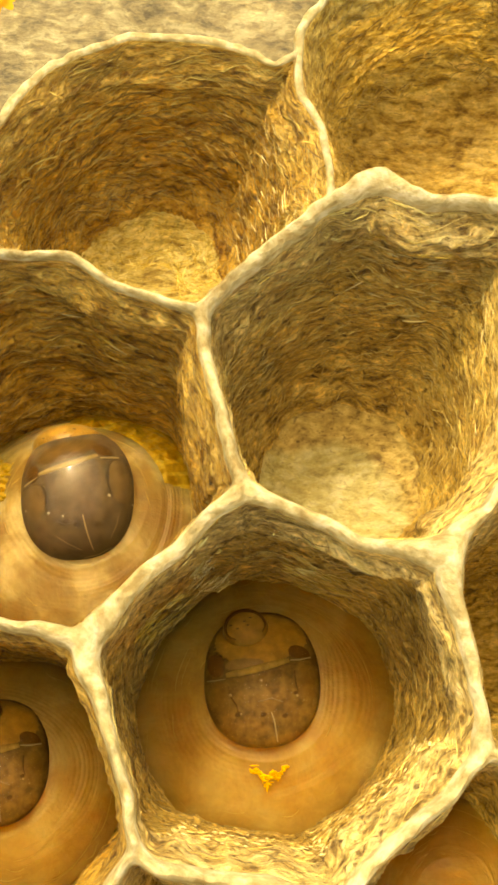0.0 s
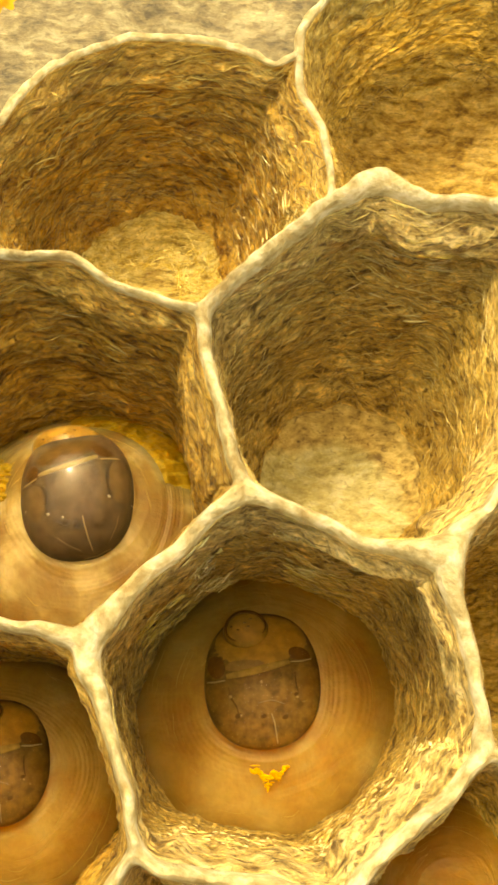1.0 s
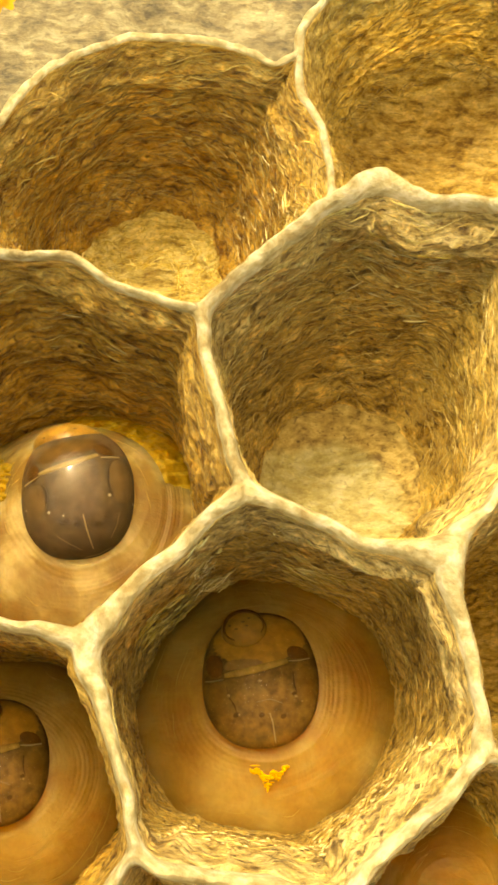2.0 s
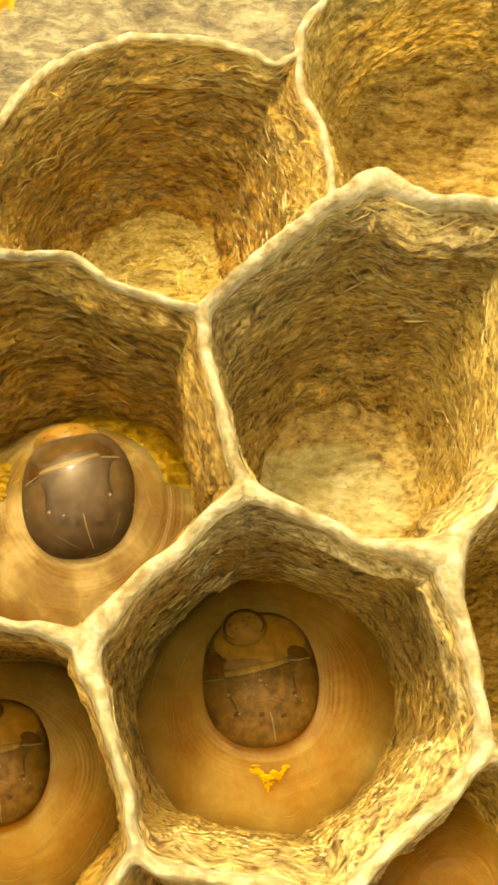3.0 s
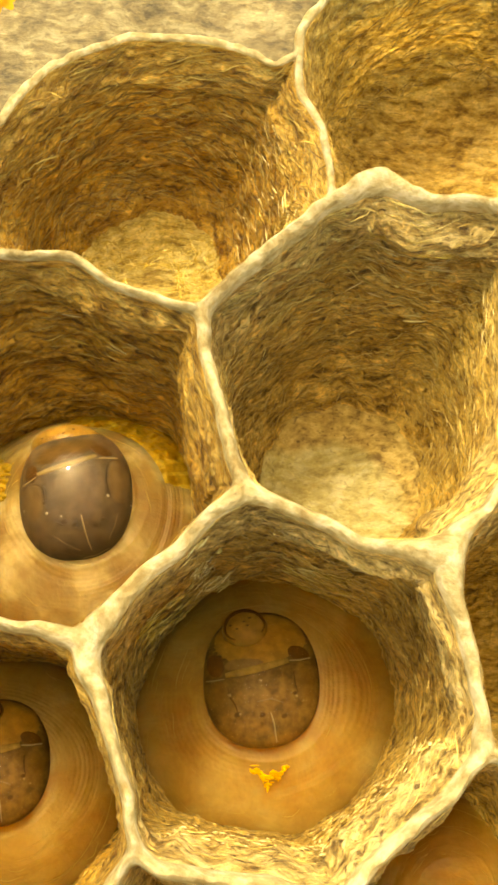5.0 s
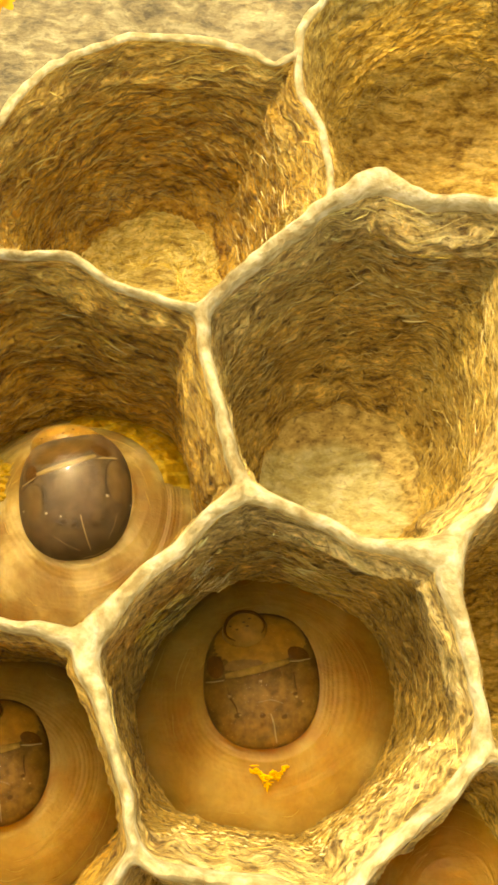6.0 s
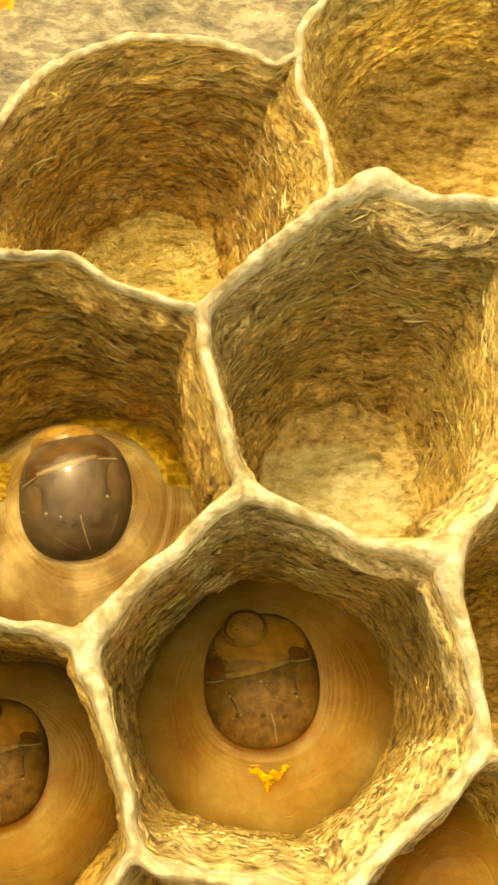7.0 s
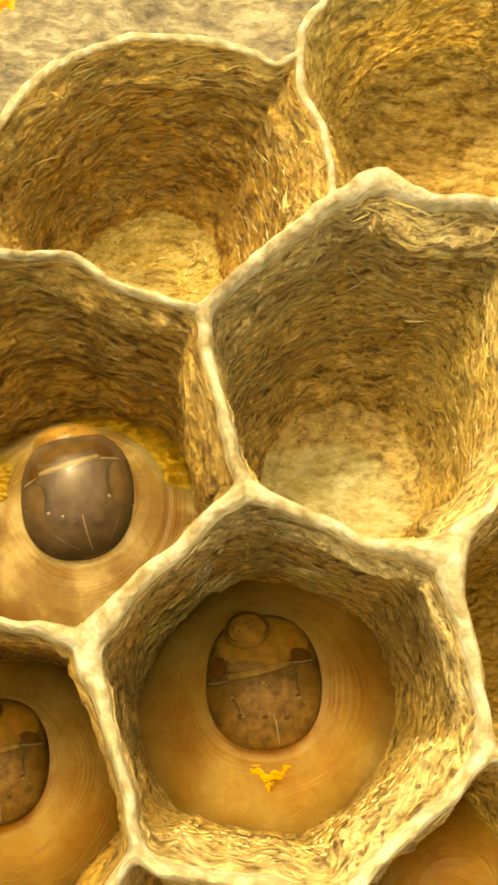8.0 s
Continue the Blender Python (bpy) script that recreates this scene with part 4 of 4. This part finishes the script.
def crust(seed, a0, a1, t0, t1, rnd, lift, label):
    """A mottled crust of food lying over the edge of a grub, with a ragged border."""
    g = BODIES[seed]
    nr, nt = g.shape[:2]
    na, nb = 80, 36
    a, t = np.meshgrid(np.linspace(0, 1, na), np.linspace(0, 1, nb))
    ragged = 0.5 + 1.0 * vnoise(a * 0.5, t * 3 + 1, 10, rnd)
    edge = np.clip(np.minimum(np.minimum(a, 1 - a) * 4, np.minimum(t + 0.3, (1 - t) * (0.6 + ragged)) * 2.5), 0, 1) ** 0.5
    row = np.clip((t0 + (t1 - t0) * t) * (nr - 1), 0, nr - 1).astype(int)
    col = ((a0 + (a1 - a0) * a) / (2 * math.pi) * nt).astype(int) % nt
    p = g[row, col].copy()
    p[..., 2] += -0.10 + edge * (0.16 + lift * (1 - t) + 0.14 * vnoise(a * 0.5, t * 5 + 2, 16, rnd + 1) + 0.05 * vnoise(a * 0.5, t * 14, 50, rnd + 2))
    ob = mesh_part("food_residue", p.reshape(-1, 3), grid_faces(nb, na, False), M_FOOD)
    return tagged(ob, label, "food residue")


crust(13, 0.22, 1.80, 0.0, 0.50, 71, 0.45, "mustard-yellow mottled food residue over the grub's edge")
crust(13, 2.55, 3.20, 0.05, 0.66, 77, 0.1, "mustard-yellow food residue beside the grub's head")


lump("cell_cap", [(-6.3, 20.3, -3.8, 0.8, 0.7, 0.35)], M_CAP, comb, "orange silk cap of a far cell")


def motions():
    """Slow sways of the three heads."""
    rows_m = ((0, 0, 0), (0.5, -0.8, 0), (1, -0.6, -2.5), (1.5, -3, -2), (3, -3.9, 0), (3.5, -3, -2), (4, -2.7, 0), (4.5, -2.3, 0),
              (6, -1.3, -2), (6.5, -2.3, 0), (7, -1.2, -2), (7.5, -1.3, -2), (8, 0.7, -4.2))
    rows_l = ((0, 0, 0), (0.5, -0.9, -0.7), (1, -1.3, -2), (1.5, -0.1, -0.7), (3, 0, 1.3), (3.5, -0.1, 0), (4, 0, 2), (4.5, -2.4, 0),
              (6, -3.4, -0.7), (6.5, -3, 0), (7, -3.9, -1.3), (7.5, -3, -1.3), (8, -2.4, -0.7))
    rows_k = ((0, 0, 0), (0.5, -1, -1), (1, 0.2, -1), (1.5, -0.5, 0), (3, 0, 0), (3.5, 1.2, 0), (4, 0, 0), (4.5, 0.5, 0),
              (6, 1.2, 0), (6.5, -1, 0), (7, -0.5, 0), (7.5, -1, -1), (8, -2, 0.5))
    for head, at, turn, tucked, rows in ((head_m, HEAD_M, 2, True, rows_m), (head_l, HEAD_L, 4, False, rows_l), (head_k, HEAD_K, 0, True, rows_k)):
        walk(head, [(t, head_pose(at, turn, 0.012 * dx, 0.012 * dy, tucked)) for t, dx, dy in rows])


motions()
